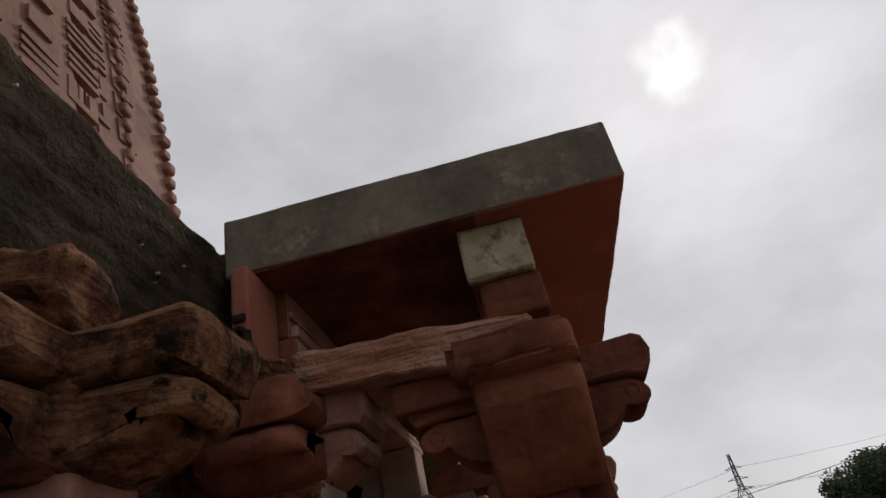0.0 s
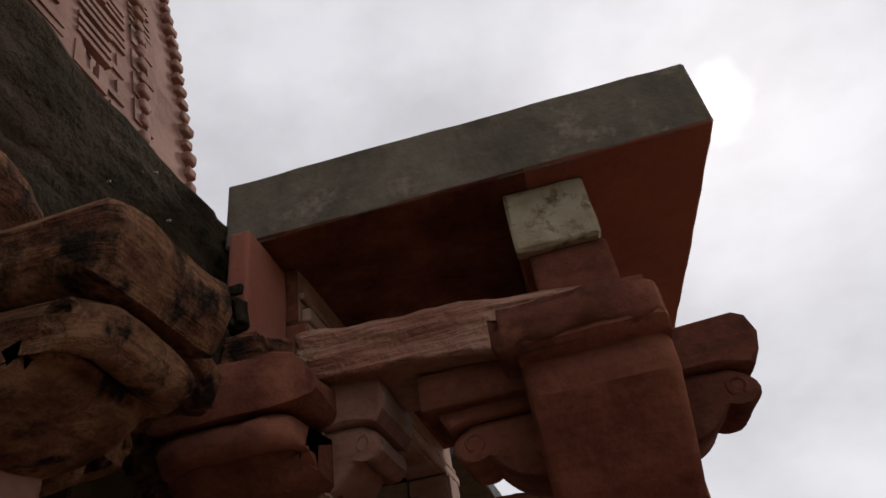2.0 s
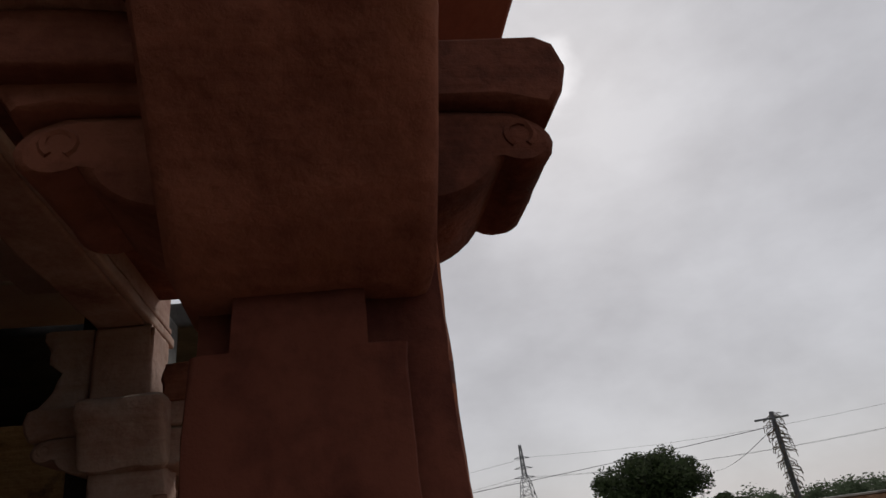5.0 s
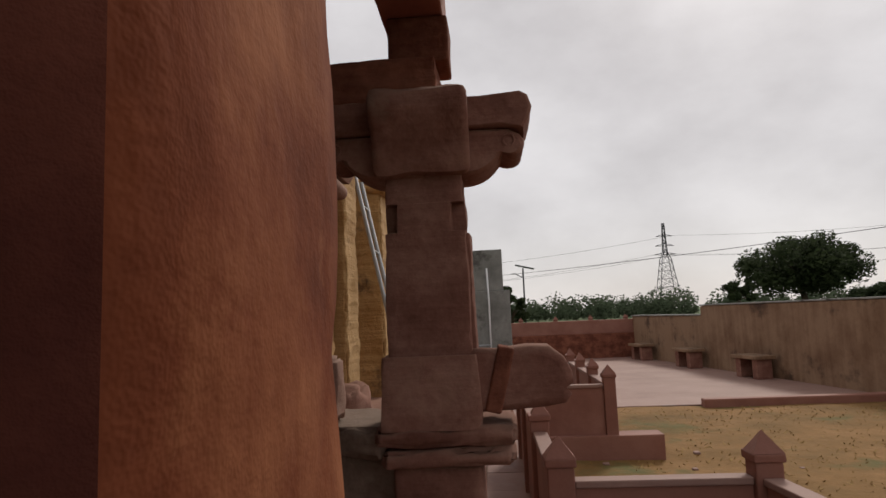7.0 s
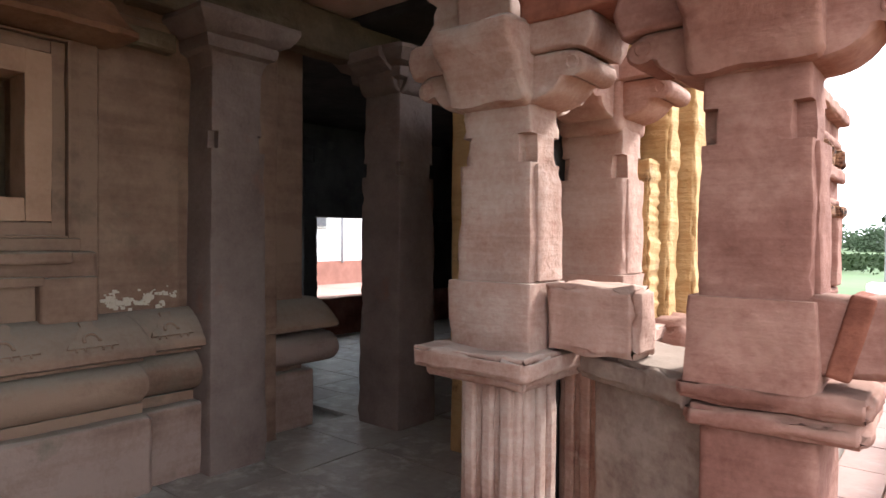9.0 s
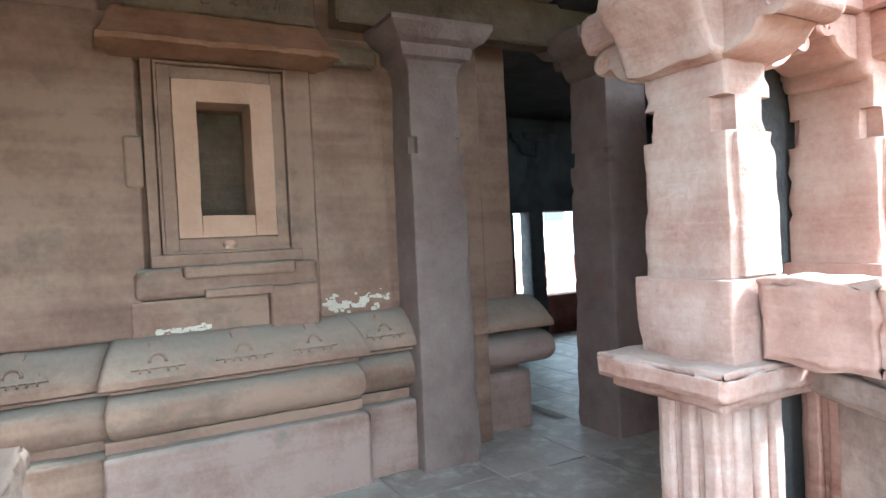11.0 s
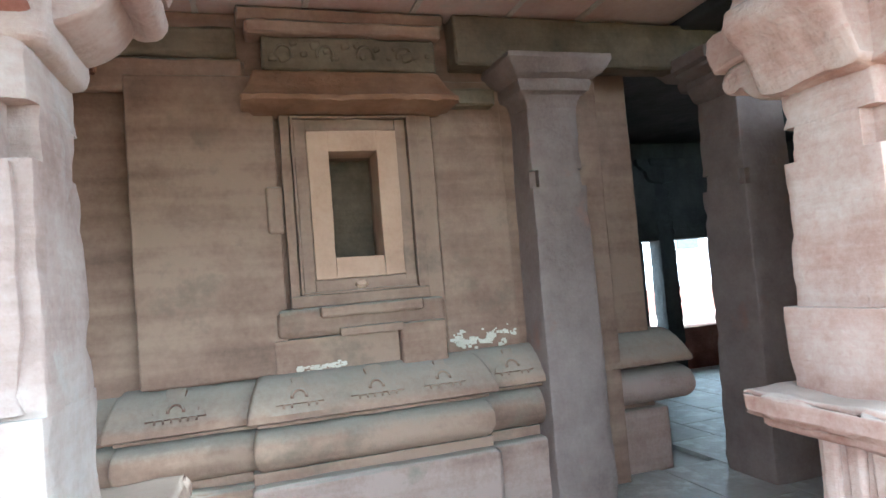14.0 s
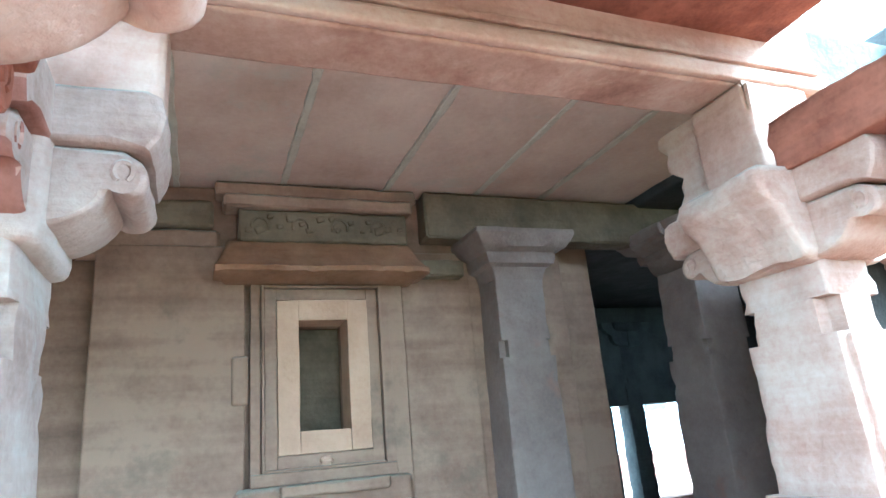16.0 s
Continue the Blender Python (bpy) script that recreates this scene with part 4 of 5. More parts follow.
# ---- pillars of the hall ----
TALLBR = [(0.0, 0.0), (0.36, 0.0), (0.372, -0.03), (0.36, -0.075), (0.325, -0.09), (0.318, -0.11), (0.29, -0.13), (0.25, -0.145), (0.245, -0.175)] + arc(0.13, -0.18, 0.11, 0, -75, 6) + [(0.0, -0.31)]


def hall_pillar(x, y, label, mat, seed, w=0.185, arms=(), top=2.612, notch=1.84):
    """A tall square pillar, tapering, with notched corners under a flared capital."""
    p = thing("hall_pillar", label, "pillar", "hall pillars", at=(x, y, 0))

    def sq(z, f, c=0.0):
        return (z, -w * f, w * f, -w * f, w * f, c)
    part("shaft", loft(bmesh.new(), [sq(-0.01, 1.0), sq(notch, 0.92), sq(notch + 0.001, 0.92, 0.042), sq(notch + 0.10, 0.91, 0.042), sq(notch + 0.101, 0.89), sq(top - 0.27, 0.85)], 0.006, 0.022, seed, 0.05), mat, p, "shaft with notched corners")
    part("capital", loft(bmesh.new(), [sq(top - 0.272, 0.86), sq(top - 0.235, 0.90), sq(top - 0.20, 1.0), sq(top - 0.185, 1.18), sq(top - 0.14, 1.24), sq(top - 0.12, 1.22), sq(top - 0.10, 1.48), sq(top - 0.03, 1.72), sq(top, 1.70)], 0.014, 0.05, seed + 1, 0.035), mat, p, "flared worn capital")
    for k in arms:
        part("bracket", crisp(prism(bmesh.new(), TALLBR, 0.165, pose(0, 0, top, 0, 0, 90 * k), 4, 0.008, seed + 3 + k, 0.02)), mat, p)
    return p


hall_pillar(-2.115, 1.958, "square greyish-purple sandstone pillar against the wall", M_PURPLE, 200, 0.188, top=2.553, notch=1.82)
hall_pillar(-1.90, 3.24, "square dark greyish sandstone pillar on the hall floor", M_PURPLE, 210, 0.2, (0, 2, 3), notch=1.76)
# Pillars deep in the hall have its shade painted into their stone.
hall_pillar(-5.45, 5.21, "slim dark pillar between the far openings", M_GLOOM, 220, 0.12, (1, 3))
hall_pillar(-5.4, 6.45, "slim dark pillar beside the far opening", M_GLOOM, 230, 0.14)
hall_pillar(-3.6, 6.9, "dark stone pillar deep in the hall", M_GLOOM, 240, 0.2)
hall_pillar(-1.0, 4.9, "dark stone pillar deep in the hall", M_GLOOM, 250, 0.2)

# inner return of the wall with the same base courses
ret = thing("wall_inner", "dim sandstone wall corner leading into the hall", "wall", kind="structure")
part("core", B(-5.4, -2.42, 2.53, 2.735, -0.02, 2.82, bev=0.01, amp=0.004, step=0.2, seed=260), M_BUFF, ret)
part("core", B(-2.43, -2.36, 2.2, 2.74, -0.02, 2.82, bev=0.01, amp=0.004, step=0.1, seed=261), M_BUFF, ret)
part("kapota_course", course(KAP, 2.10, 2.94, -2.40, 0.90, 0.006, 262), M_BUFF, ret)
part("roll_course", course(ROLL, 2.11, 2.97, -2.40, 0.67, 0.005, 263), M_PLINTH, ret)
part("plinth_course", B(-2.45, -2.30, 2.1, 2.80, -0.015, 0.40, bev=0.02, amp=0.006, step=0.1, seed=264), M_PLINTH, ret)

# enclosing walls of the hall; the near-black ones carry its shade in colour
solid("wall_east_hall", B(-0.34, -0.14, 2.02, 2.95, -0.02, 2.82, bev=0.02, amp=0.008, step=0.15, seed=270), M_GLOOM, "dark stone wall behind the porch pillars", "wall", "structure")
solid("wall_north_hall", B(-6.4, -0.10, 8.2, 8.5, -0.02, 2.82, bev=0.02, amp=0.008, step=0.4, seed=271), M_GLOOM, "dark north wall of the inner hall", "wall", "structure")
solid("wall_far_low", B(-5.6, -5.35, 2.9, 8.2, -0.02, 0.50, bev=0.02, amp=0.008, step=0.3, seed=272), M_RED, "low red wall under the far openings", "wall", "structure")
solid("wall_far_top", B(-5.6, -5.35, 2.9, 8.2, 1.60, 2.82, bev=0.02, amp=0.008, step=0.3, seed=273), M_GLOOM, "dark lintel above the far openings", "wall", "structure")
solid("wall_far_side", B(-5.6, -5.35, 2.62, 4.86, 0.50, 1.60, bev=0.02, amp=0.008, step=0.3, seed=274), M_GLOOM, "dark wall beside the far openings", "wall", "structure")
solid("wall_far_side", B(-5.6, -5.35, 6.5, 8.2, 0.50, 1.60, bev=0.02, amp=0.008, step=0.3, seed=275), M_GLOOM, "dark wall beside the far openings", "wall", "structure")
solid("wall_south", B(-2.5, -0.30, -4.2, -3.9, -0.02, 2.82, bev=0.02, amp=0.008, step=0.3, seed=276), M_DARK, "dark south wall of the porch", "wall", "structure")
solid("wall_west_south", B(-2.5, -2.25, -3.9, -2.6, -0.02, 2.82, bev=0.02, amp=0.008, step=0.3, seed=277), M_DARK, "dark west wall of the south bay", "wall", "structure")
solid("wall_east_south", B(-0.38, -0.13, -4.2, -1.75, -0.02, 2.14, bev=0.03, amp=0.012, step=0.1, seed=278, chip=0.03), M_CRUST, "lichen-crusted outer wall of the temple", "wall", "structure")

# ---- seats and dwarf walls of the porch ----
seat = thing("seat_slab_north", "worn red and grey sandstone seat slab on a dwarf wall", "stone seat", "porch seats")
skew = pose(0.66, 1.69, 0, 0, 0, -28)
part("slab", B(-0.52, 0.0, 0.0, 0.36, 0.85, 0.952, bev=0.02, amp=0.010, step=0.04, seed=300, chip=0.05, m=skew), M_LICHEN, seat, "lichened grey slab")
part("slab", B(0.648, 1.11, 1.655, 2.12, 0.895, 0.958, bev=0.016, amp=0.010, step=0.04, seed=301, chip=0.05), M_RED, seat)
part("slab", B(0.67, 1.10, 1.66, 2.10, 0.83, 0.889, bev=0.018, amp=0.010, step=0.04, seed=308, chip=0.05), M_RED, seat, "split lower layer of the slab")
part("backrest", B(0.176, 0.50, 1.76, 1.92, 0.957, 1.185, bev=0.02, amp=0.014, step=0.03, seed=302, chip=0.09), M_ROSE, seat, "broken backrest stone")
part("dwarf_wall", B(-0.50, 0.05, 0.07, 0.32, -0.33, 0.849, bev=0.02, amp=0.012, step=0.06, seed=303, m=skew), M_LICHEN, seat, "lichened dwarf wall")
part("dwarf_wall", B(0.702, 0.995, 1.70, 2.06, -0.33, 0.83, bev=0.02, amp=0.006, step=0.1, seed=304), M_RED, seat)
seat2 = thing("seat_slab_south", "worn red sandstone seat slab on a dwarf wall", "stone seat", "porch seats")
part("slab", B(0.32, 0.612, -0.315, -0.17, 0.855, 0.948, bev=0.02, amp=0.010, step=0.05, seed=305, chip=0.04), M_RED, seat2)
part("slab", B(0.616, 0.962, -0.315, -0.06, 0.855, 0.948, bev=0.02, amp=0.008, step=0.05, seed=307, chip=0.03), M_RED, seat2)
part("dwarf_wall", B(0.32, 0.95, -0.30, -0.18, -0.33, 0.855, bev=0.02, amp=0.006, step=0.1, seed=306), M_RED, seat2)
HEAD = [(0.0, 0.0), (0.10, -0.005), (0.20, 0.005), (0.27, 0.0), (0.315, -0.035), (0.34, -0.085), (0.345, -0.12), (0.32, -0.135), (0.335, -0.155), (0.315, -0.185), (0.25, -0.195), (0.15, -0.20), (0.0, -0.205)]
head = thing("bull_head_bracket", "worn sandstone block carved as an animal head", "stone carving")
part("carving", prism(bmesh.new(), HEAD, 0.085, pose(0.955, 1.765, 1.20), 5, 0.008, 310, 0.03), M_RED, head)
part("band", B(-0.026, 0.026, -0.094, 0.094, -0.105, 0.106, bev=0.008, amp=0.003, step=0.05, seed=311, m=pose(1.06, 1.766, 1.098, 0, 14, 0)), M_DARK, head, "dark strap round the block")

sb = thing("parapet_block", "broad pale sandstone parapet block beside a pillar", "stone seat")
part("block", B(-0.24, 0.30, -0.46, 0.055, -0.02, 0.90, bev=0.02, amp=0.010, step=0.04, seed=320, chip=0.06), M_LICHEN, sb)
part("cap", B(-0.25, 0.315, -0.48, 0.07, 0.902, 0.966, bev=0.02, amp=0.016, step=0.03, seed=321, chip=0.07, beds=0.012, stepz=0.01), M_LICHEN, sb, "chipped top slab")
bm = bmesh.new()
rng = random.Random(77)
sheet = [[bm.verts.new((0.215 + 0.018 * a + rng.uniform(-0.007, 0.007), -0.165 + 0.015 * b + rng.uniform(-0.006, 0.006), 0.968 + rng.uniform(0, 0.022))) for b in range(6)] for a in range(6)]
for a in range(5):
    for b in range(5):
        bm.faces.new((sheet[a][b], sheet[a + 1][b], sheet[a + 1][b + 1], sheet[a][b + 1]))
M_SCRAP = material("green_plastic_scrap", [(0.09, 0.15, 0.075), (0.17, 0.22, 0.13), (0.34, 0.35, 0.28)], 20, 60, 0, 0.1, rough=0.4)
solid("plastic_scrap", bm, M_SCRAP, "crumpled green and white plastic scrap on the parapet", "litter")
for k, (x, y, z, a, c, h) in enumerate(((-0.075, -0.50, 2.150, 0.055, 0.05, 0.062), (0.03, -0.49, 2.128, 0.05, 0.05, 0.042), (-0.04, -0.475, 2.255, 0.05, 0.03, 0.043), (0.075, -0.44, 2.135, 0.035, 0.04, 0.048))):
    solid("rubble_stone", B(-a, a, -c, c, -h, h, bev=0.012, amp=0.012, step=0.02, seed=340 + k, chip=0.04, m=pose(x, y, z, 5, 4 - 5 * k, 20 - 17 * k)), M_CRUST if k % 2 else M_MOSS, "dark lichen-crusted rubble stone lying on a capital", "stone block", group="rubble stones")
bm = bmesh.new()
for k in range(24):
    q = Vector((0.14 + rng.gauss(0, 0.015), -0.425 + rng.gauss(0, 0.01), 2.10 + rng.random() * 0.03))
    tube(bm, [q, q + Vector((rng.gauss(0, 0.02), -0.01 - 0.01 * rng.random(), 0.01 + 0.02 * rng.random()))], 0.001, 3)
M_STRAW = material("dry_straw", [(0.20, 0.14, 0.07), (0.34, 0.26, 0.15)], 20, 60, 0, 0.1)
solid("dry_tuft", bm, M_STRAW, "tuft of dry weeds in a beam joint", "weeds")
bm = bmesh.new()
for k in range(9):
    y, z, s = rng.uniform(-1.9, -0.6), rng.uniform(2.2, 2.62), rng.uniform(0.0015, 0.0035)
    block(bm, -0.122, -0.112, y - s, y + s, z - s, z + s * 1.6, bev=s * 0.3, amp=s * 0.3, step=s, seed=k)
solid("bird_droppings", bm, M_WHITE, "small white bird droppings on the frieze", "droppings", "stuff")

# ---- temple tower above the south roof ----
tower = thing("temple_tower", "tall carved pinkish sandstone spire with dark weathering", "tower")
bm = bmesh.new()
rows, cols = 26, 14


def spire(u, h):
    """A point on the tower's skin: u runs round the square plan, h from 0 to 1 up the height; the sides curve inward."""
    half = 1.81 * (1 - 0.62 * h ** 1.55)
    k = (u % 1.0) * 4
    side, f = int(k), (k - int(k)) * 2 - 1
    x, y = [(1, f), (-f, 1), (-1, -f), (f, -1)][side]
    step = 1.0 if abs(f) < 0.55 else 0.955
    return Vector((-2.55 + x * half * step, -1.15 + y * half * step, 2.9 + 6.0 * h))


n_u = cols * 4
ring = [[bm.verts.new(spire(i / n_u, j / rows) + Vector((rough_at((i, j, 1), 0.02, 1.0, 3), rough_at((i, j, 2), 0.02, 1.0, 4), 0))) for i in range(n_u)] for j in range(rows + 1)]
for j in range(rows):
    for i in range(n_u):
        bm.faces.new((ring[j][i], ring[j][(i + 1) % n_u], ring[j + 1][(i + 1) % n_u], ring[j + 1][i]))
bm.faces.new(ring[-1])
part("body", bm, M_TOWER, tower)


def on_skin(bm, u0, u1, h0, h1, out):
    """A raised bar that follows the tower's skin."""
    a, b, c, d = spire(u0, h0), spire(u1, h0), spire(u1, h1), spire(u0, h1)
    nn = (b - a).cross(d - a).normalized()
    if nn.dot(a - Vector((-2.55, -1.15, a.z))) < 0:
        nn = -nn
    lo = [bm.verts.new(p - nn * 0.02) for p in (a, b, c, d)]
    hi = [bm.verts.new(p + nn * out) for p in (a, b, c, d)]
    bm.faces.new(hi)
    for k in range(4):
        bm.faces.new((lo[k], lo[(k + 1) % 4], hi[(k + 1) % 4], hi[k]))


rng = random.Random(11)
bm = bmesh.new()
for side in (0, 3):
    for j in range(30):
        h = 0.03 + j * 0.031
        for i in range(11):
            u = side * 0.25 + 0.02 + i * 0.0195
            kind = (i * 3 + j // 2) % 4
            o = 0.009 + 0.007 * rng.random()
            if kind == 0:
                on_skin(bm, u, u + 0.004, h, h + 0.024, o)
                on_skin(bm, u + 0.007, u + 0.011, h, h + 0.024, o)
            elif kind == 1:
                on_skin(bm, u, u + 0.014, h, h + 0.006, o)
                on_skin(bm, u, u + 0.004, h + 0.006, h + 0.022, o)
                on_skin(bm, u + 0.010, u + 0.014, h + 0.006, h + 0.022, o)
            elif kind == 2:
                for q in range(3):
                    on_skin(bm, u, u + 0.015, h + q * 0.009, h + q * 0.009 + 0.0045, o)
            else:
                on_skin(bm, u + 0.002, u + 0.012, h + 0.004, h + 0.02, o * 1.5)
part("carved_relief", bm, M_TOWER, tower, "rows of carved window-arch relief")["kind"] = "stuff"
bm = bmesh.new()
for u in (0.0, 0.25, 0.03, 0.22, 0.97, 0.75):
    for j in range(58):
        h = 0.01 + j * 0.0168
        p = spire(u, h)
        s = 0.026 + 0.016 * rng.random()
        c = Vector((-2.55, -1.15, p.z))
        q = p + (p - c).normalized() * 0.004
        block(bm, q.x - s, q.x + s, q.y - s, q.y + s, p.z - 0.03, p.z + 0.03, bev=0.012, amp=0.012, step=0.06, seed=j)
part("corner_rib", bm, M_TOWER, tower, "stacked ribbed corner stones")["kind"] = "stuff"

# ---- temple wall to the north ----
yw = thing("ochre_wall", "ochre-yellow sandstone temple wall with tall pilasters", "wall", kind="structure")
part("core", B(-1.2, 0.10, 2.98, 6.4, -0.3, 2.30, bev=0.02, amp=0.012, step=0.14, seed=400), M_YELLOW, yw)
for k, (y0, y1, xo) in enumerate(((2.86, 3.00, 0.20), (3.08, 3.40, 0.25), (3.52, 3.78, 0.13), (4.0, 4.3, 0.30), (4.6, 4.9, 0.2), (5.3, 5.7, 0.3))):
    part("pilaster", B(0.0, xo, y0, y1, 0.75, 2.25, bev=0.015, amp=0.012, step=0.07, seed=401 + k, chip=0.05, beds=0.005, stepz=0.02), M_YELLOW, yw)
    part("pilaster_head", B(-0.02, xo + 0.05, y0 - 0.03, y1 + 0.03, 2.20, 2.42, bev=0.03, amp=0.016, step=0.06, seed=411 + k, chip=0.05), M_YELLOW, yw)
part("stacked_stone", B(-0.06, 0.17, 2.70, 2.84, 0.78, 1.70, bev=0.012, amp=0.008, step=0.04, seed=423, chip=0.05, beds=0.012, stepz=0.012), M_YELLOW, yw, "layered stack of thin worn stones")
part("base_course", B(0.0, 0.42, 2.98, 6.4, 0.55, 0.78, bev=0.05, amp=0.015, step=0.1, seed=420, chip=0.03), M_RED, yw)
part("base_course", B(0.0, 0.50, 2.98, 6.4, -0.3, 0.55, bev=0.04, amp=0.015, step=0.12, seed=421), M_RED, yw)
part("carved_stone", B(0.14, 0.38, 2.66, 3.0, 0.78, 0.98, bev=0.06, amp=0.03, step=0.04, seed=422, chip=0.05), M_RED, yw, "worn carved figure stone")
cw = thing("carved_shrine_wall", "dark carved sandstone shrine wall with stepped bands", "wall", kind="structure")
rng = random.Random(3)
part("core", B(-2.0, 0.05, 6.42, 9.3, -0.3, 2.95, bev=0.02, amp=0.015, step=0.2, seed=430), M_RED, cw)
for k, (z, h, o) in enumerate(((-0.1, 0.45, 0.16), (0.42, 0.16, 0.12), (0.66, 0.10, 0.09), (1.75, 0.10, 0.08), (2.05, 0.16, 0.14), (2.45, 0.12, 0.10), (2.75, 0.16, 0.18))):
    part("band", B(0.0, o, 6.45, 9.25, z, z + h, bev=0.03, amp=0.015, step=0.1, seed=431 + k, chip=0.04), M_RED, cw)
for k, (y, w, o) in enumerate(((6.47, 0.30, 0.10), (6.86, 0.22, 0.06), (7.16, 0.34, 0.13), (7.6, 0.2, 0.06), (7.9, 0.32, 0.10), (8.4, 0.3, 0.07), (8.85, 0.35, 0.12))):
    part("pilaster", B(0.0, o, y, y + w, 0.78, 1.74, bev=0.02, amp=0.012, step=0.08, seed=440 + k, chip=0.03), M_RED, cw)
    part("pilaster_head", B(0.0, o + 0.04, y - 0.03, y + w + 0.03, 1.62, 1.76, bev=0.03, amp=0.015, step=0.06, seed=447 + k, chip=0.03), M_CRUST, cw)
    part("carving", B(0.0, o + 0.03, y + 0.03, y + w - 0.03, 2.22, 2.44, bev=0.05, amp=0.03, step=0.05, seed=455 + k, chip=0.05), M_CRUST, cw)

ladder = thing("ladder", "slim aluminium ladder leaning on the ochre wall", "ladder")
a0, a1 = Vector((0.73, 3.60, -0.195)), Vector((0.225, 3.60, 2.22))
for dy in (-0.1, 0.1):
    part("rail", tube(bmesh.new(), [a0 + Vector((0, dy, 0)), a1 + Vector((0, dy, 0))], 0.014, 6), M_STEEL, ladder)
for k in range(8):
    q = a0.lerp(a1, 0.08 + k * 0.12)
    part("rung", tube(bmesh.new(), [q + Vector((0, -0.1, 0)), q + Vector((0, 0.1, 0))], 0.008, 6), M_STEEL, ladder)

# ---- railings of pink stone ----
def post_mesh():
    bm = B(-0.062, 0.062, -0.062, 0.062, -0.22, 0.60, bev=0.008, amp=0.002, step=0.2, seed=1)
    block(bm, -0.072, 0.072, -0.072, 0.072, 0.60, 0.64, bev=0.008, amp=0.001, step=0.1, seed=2)
    v = [bm.verts.new((x, y, 0.64)) for x, y in ((-0.07, -0.07), (0.07, -0.07), (0.07, 0.05), (-0.07, 0.05))]
    top = bm.verts.new((0, 0, 0.735))
    for k in range(4):
        bm.faces.new((v[k], v[(k + 1) % 4], top))
    return mesh_of("post", bm, M_PINK)


POST = post_mesh()


def railing(a, b, n, label, first=True):
    r = thing("stone_railing", label, "railing", "stone railings", at=(a[0], a[1], 0))
    a, b = Vector((a[0], a[1], 0)), Vector((b[0], b[1], 0))
    ang = math.degrees(math.atan2((b - a).y, (b - a).x))
    ln = (b - a).length
    r.rotation_euler = (0, 0, radians(ang))
    for k in range(0 if first else 1, n + 1):
        o = new("post", POST)
        o.parent = r
        o.location = (ln * k / n, 0, 0)
    for k in range(n):
        u0, u1 = ln * k / n + 0.064, ln * (k + 1) / n - 0.064
        part("panel", B(u0, u1, -0.03, 0.03, -0.22, 0.50, bev=0.004, amp=0.001, step=0.3, seed=k), M_PINK, r)
        part("coping", B(u0, u1, -0.045, 0.045, 0.502, 0.535, bev=0.006, amp=0.001, step=0.3, seed=k), M_PAVE, r, "paler coping strip")
    return r


railing((1.325, 2.667), (2.246, 2.667), 1, "low pink stone railing with pointed posts beside the lawn")
railing((1.325, 2.667), (1.325, 6.45), 3, "low pink stone railing along the walkway", False)
railing((1.325, 6.45), (2.24, 6.45), 1, "low pink stone railing turning a corner of the lawn", False)
railing((2.24, 6.45), (2.24, 9.67), 3, "low pink stone railing leading to the courtyard", False)
railing((2.246, 2.667), (2.9, -3.2), 4, "low pink stone railing by the open paving", False)
solid("lawn_plinth", B(1.36, 2.75, 6.35, 6.62, -0.30, 0.02, bev=0.01, amp=0.003, step=0.2, seed=470), M_PINK, "low pink stone plinth under the railing corner", "plinth", "structure")

# ---- boundary walls and courtyard ----
fw = thing("wall_far", "low far boundary wall, pink above and dark below", "wall", kind="structure")
part("lower", B(0.6, 5.65, 20.0, 20.25, -0.3, 0.56, bev=0.02, amp=0.006, step=0.4, seed=480), M_DARK, fw)
part("upper", B(0.6, 5.65, 20.02, 20.22, 0.56, 0.99, bev=0.02, amp=0.004, step=0.4, seed=481), M_PINK, fw)
for k in range(5):
    o = new("post", POST); o.parent = fw; o.location = (0.9 + 1.1 * k, 20.12, 0.42)
m_r = pose(5.62, 20.1, 0, 0, 0, -80.6)
solid("wall_boundary_low", B(0, 4.4, -0.12, 0.12, -0.3, 1.06, bev=0.02, amp=0.006, step=0.3, seed=482, m=m_r), M_WALL, "stained brown plaster boundary wall", "wall", "structure")
solid("wall_boundary_high", B(4.41, 16.0, -0.13, 0.13, -0.3, 1.30, bev=0.02, amp=0.006, step=0.35, seed=483, m=m_r), M_WALL, "taller stained brown plaster boundary wall", "wall", "structure")
solid("wall_coping", B(4.40, 16.0, -0.15, 0.15, 1.302, 1.335, bev=0.01, amp=0.003, step=0.35, seed=484, m=m_r), M_TANK, "pale cement coping on the boundary wall", "coping", "structure")
solid("wall_coping", B(-0.02, 4.38, -0.15, 0.15, 1.062, 1.095, bev=0.01, amp=0.003, step=0.35, seed=485, m=m_r), M_TANK, "pale cement coping on the boundary wall", "coping", "structure")


def bench(u):
    q = m_r @ Vector((u, -0.42, 0))
    b = thing("stone_bench", "short stone bench on two block legs by the wall", "bench", "courtyard benches", at=(q.x, q.y, 0))
    b.rotation_euler = (0, 0, radians(-80.6))
    part("seat", B(-0.45, 0.45, -0.22, 0.22, 0.19, 0.265, bev=0.012, amp=0.004, step=0.15, seed=int(u * 3)), M_WALL, b)
    for k in (-0.3, 0.3):
        part("leg", B(k - 0.09, k + 0.09, -0.16, 0.16, -0.2, 0.19, bev=0.012, amp=0.004, step=0.15, seed=int(u * 3) + 1), M_RED, b)
    return b


for u in (1.3, 4.2, 7.0):
    bench(u)

tank = thing("water_tank", "square weathered cement water tank on a wider base", "water tank")
part("base", B(0.2, 1.5, 14.0, 15.3, -0.3, 1.84, bev=0.015, amp=0.006, step=0.2, seed=490), M_TANK, tank)
part("tank", B(0.41, 1.36, 14.05, 15.2, 1.842, 2.78, bev=0.012, amp=0.004, step=0.2, seed=491), M_TANK, tank)
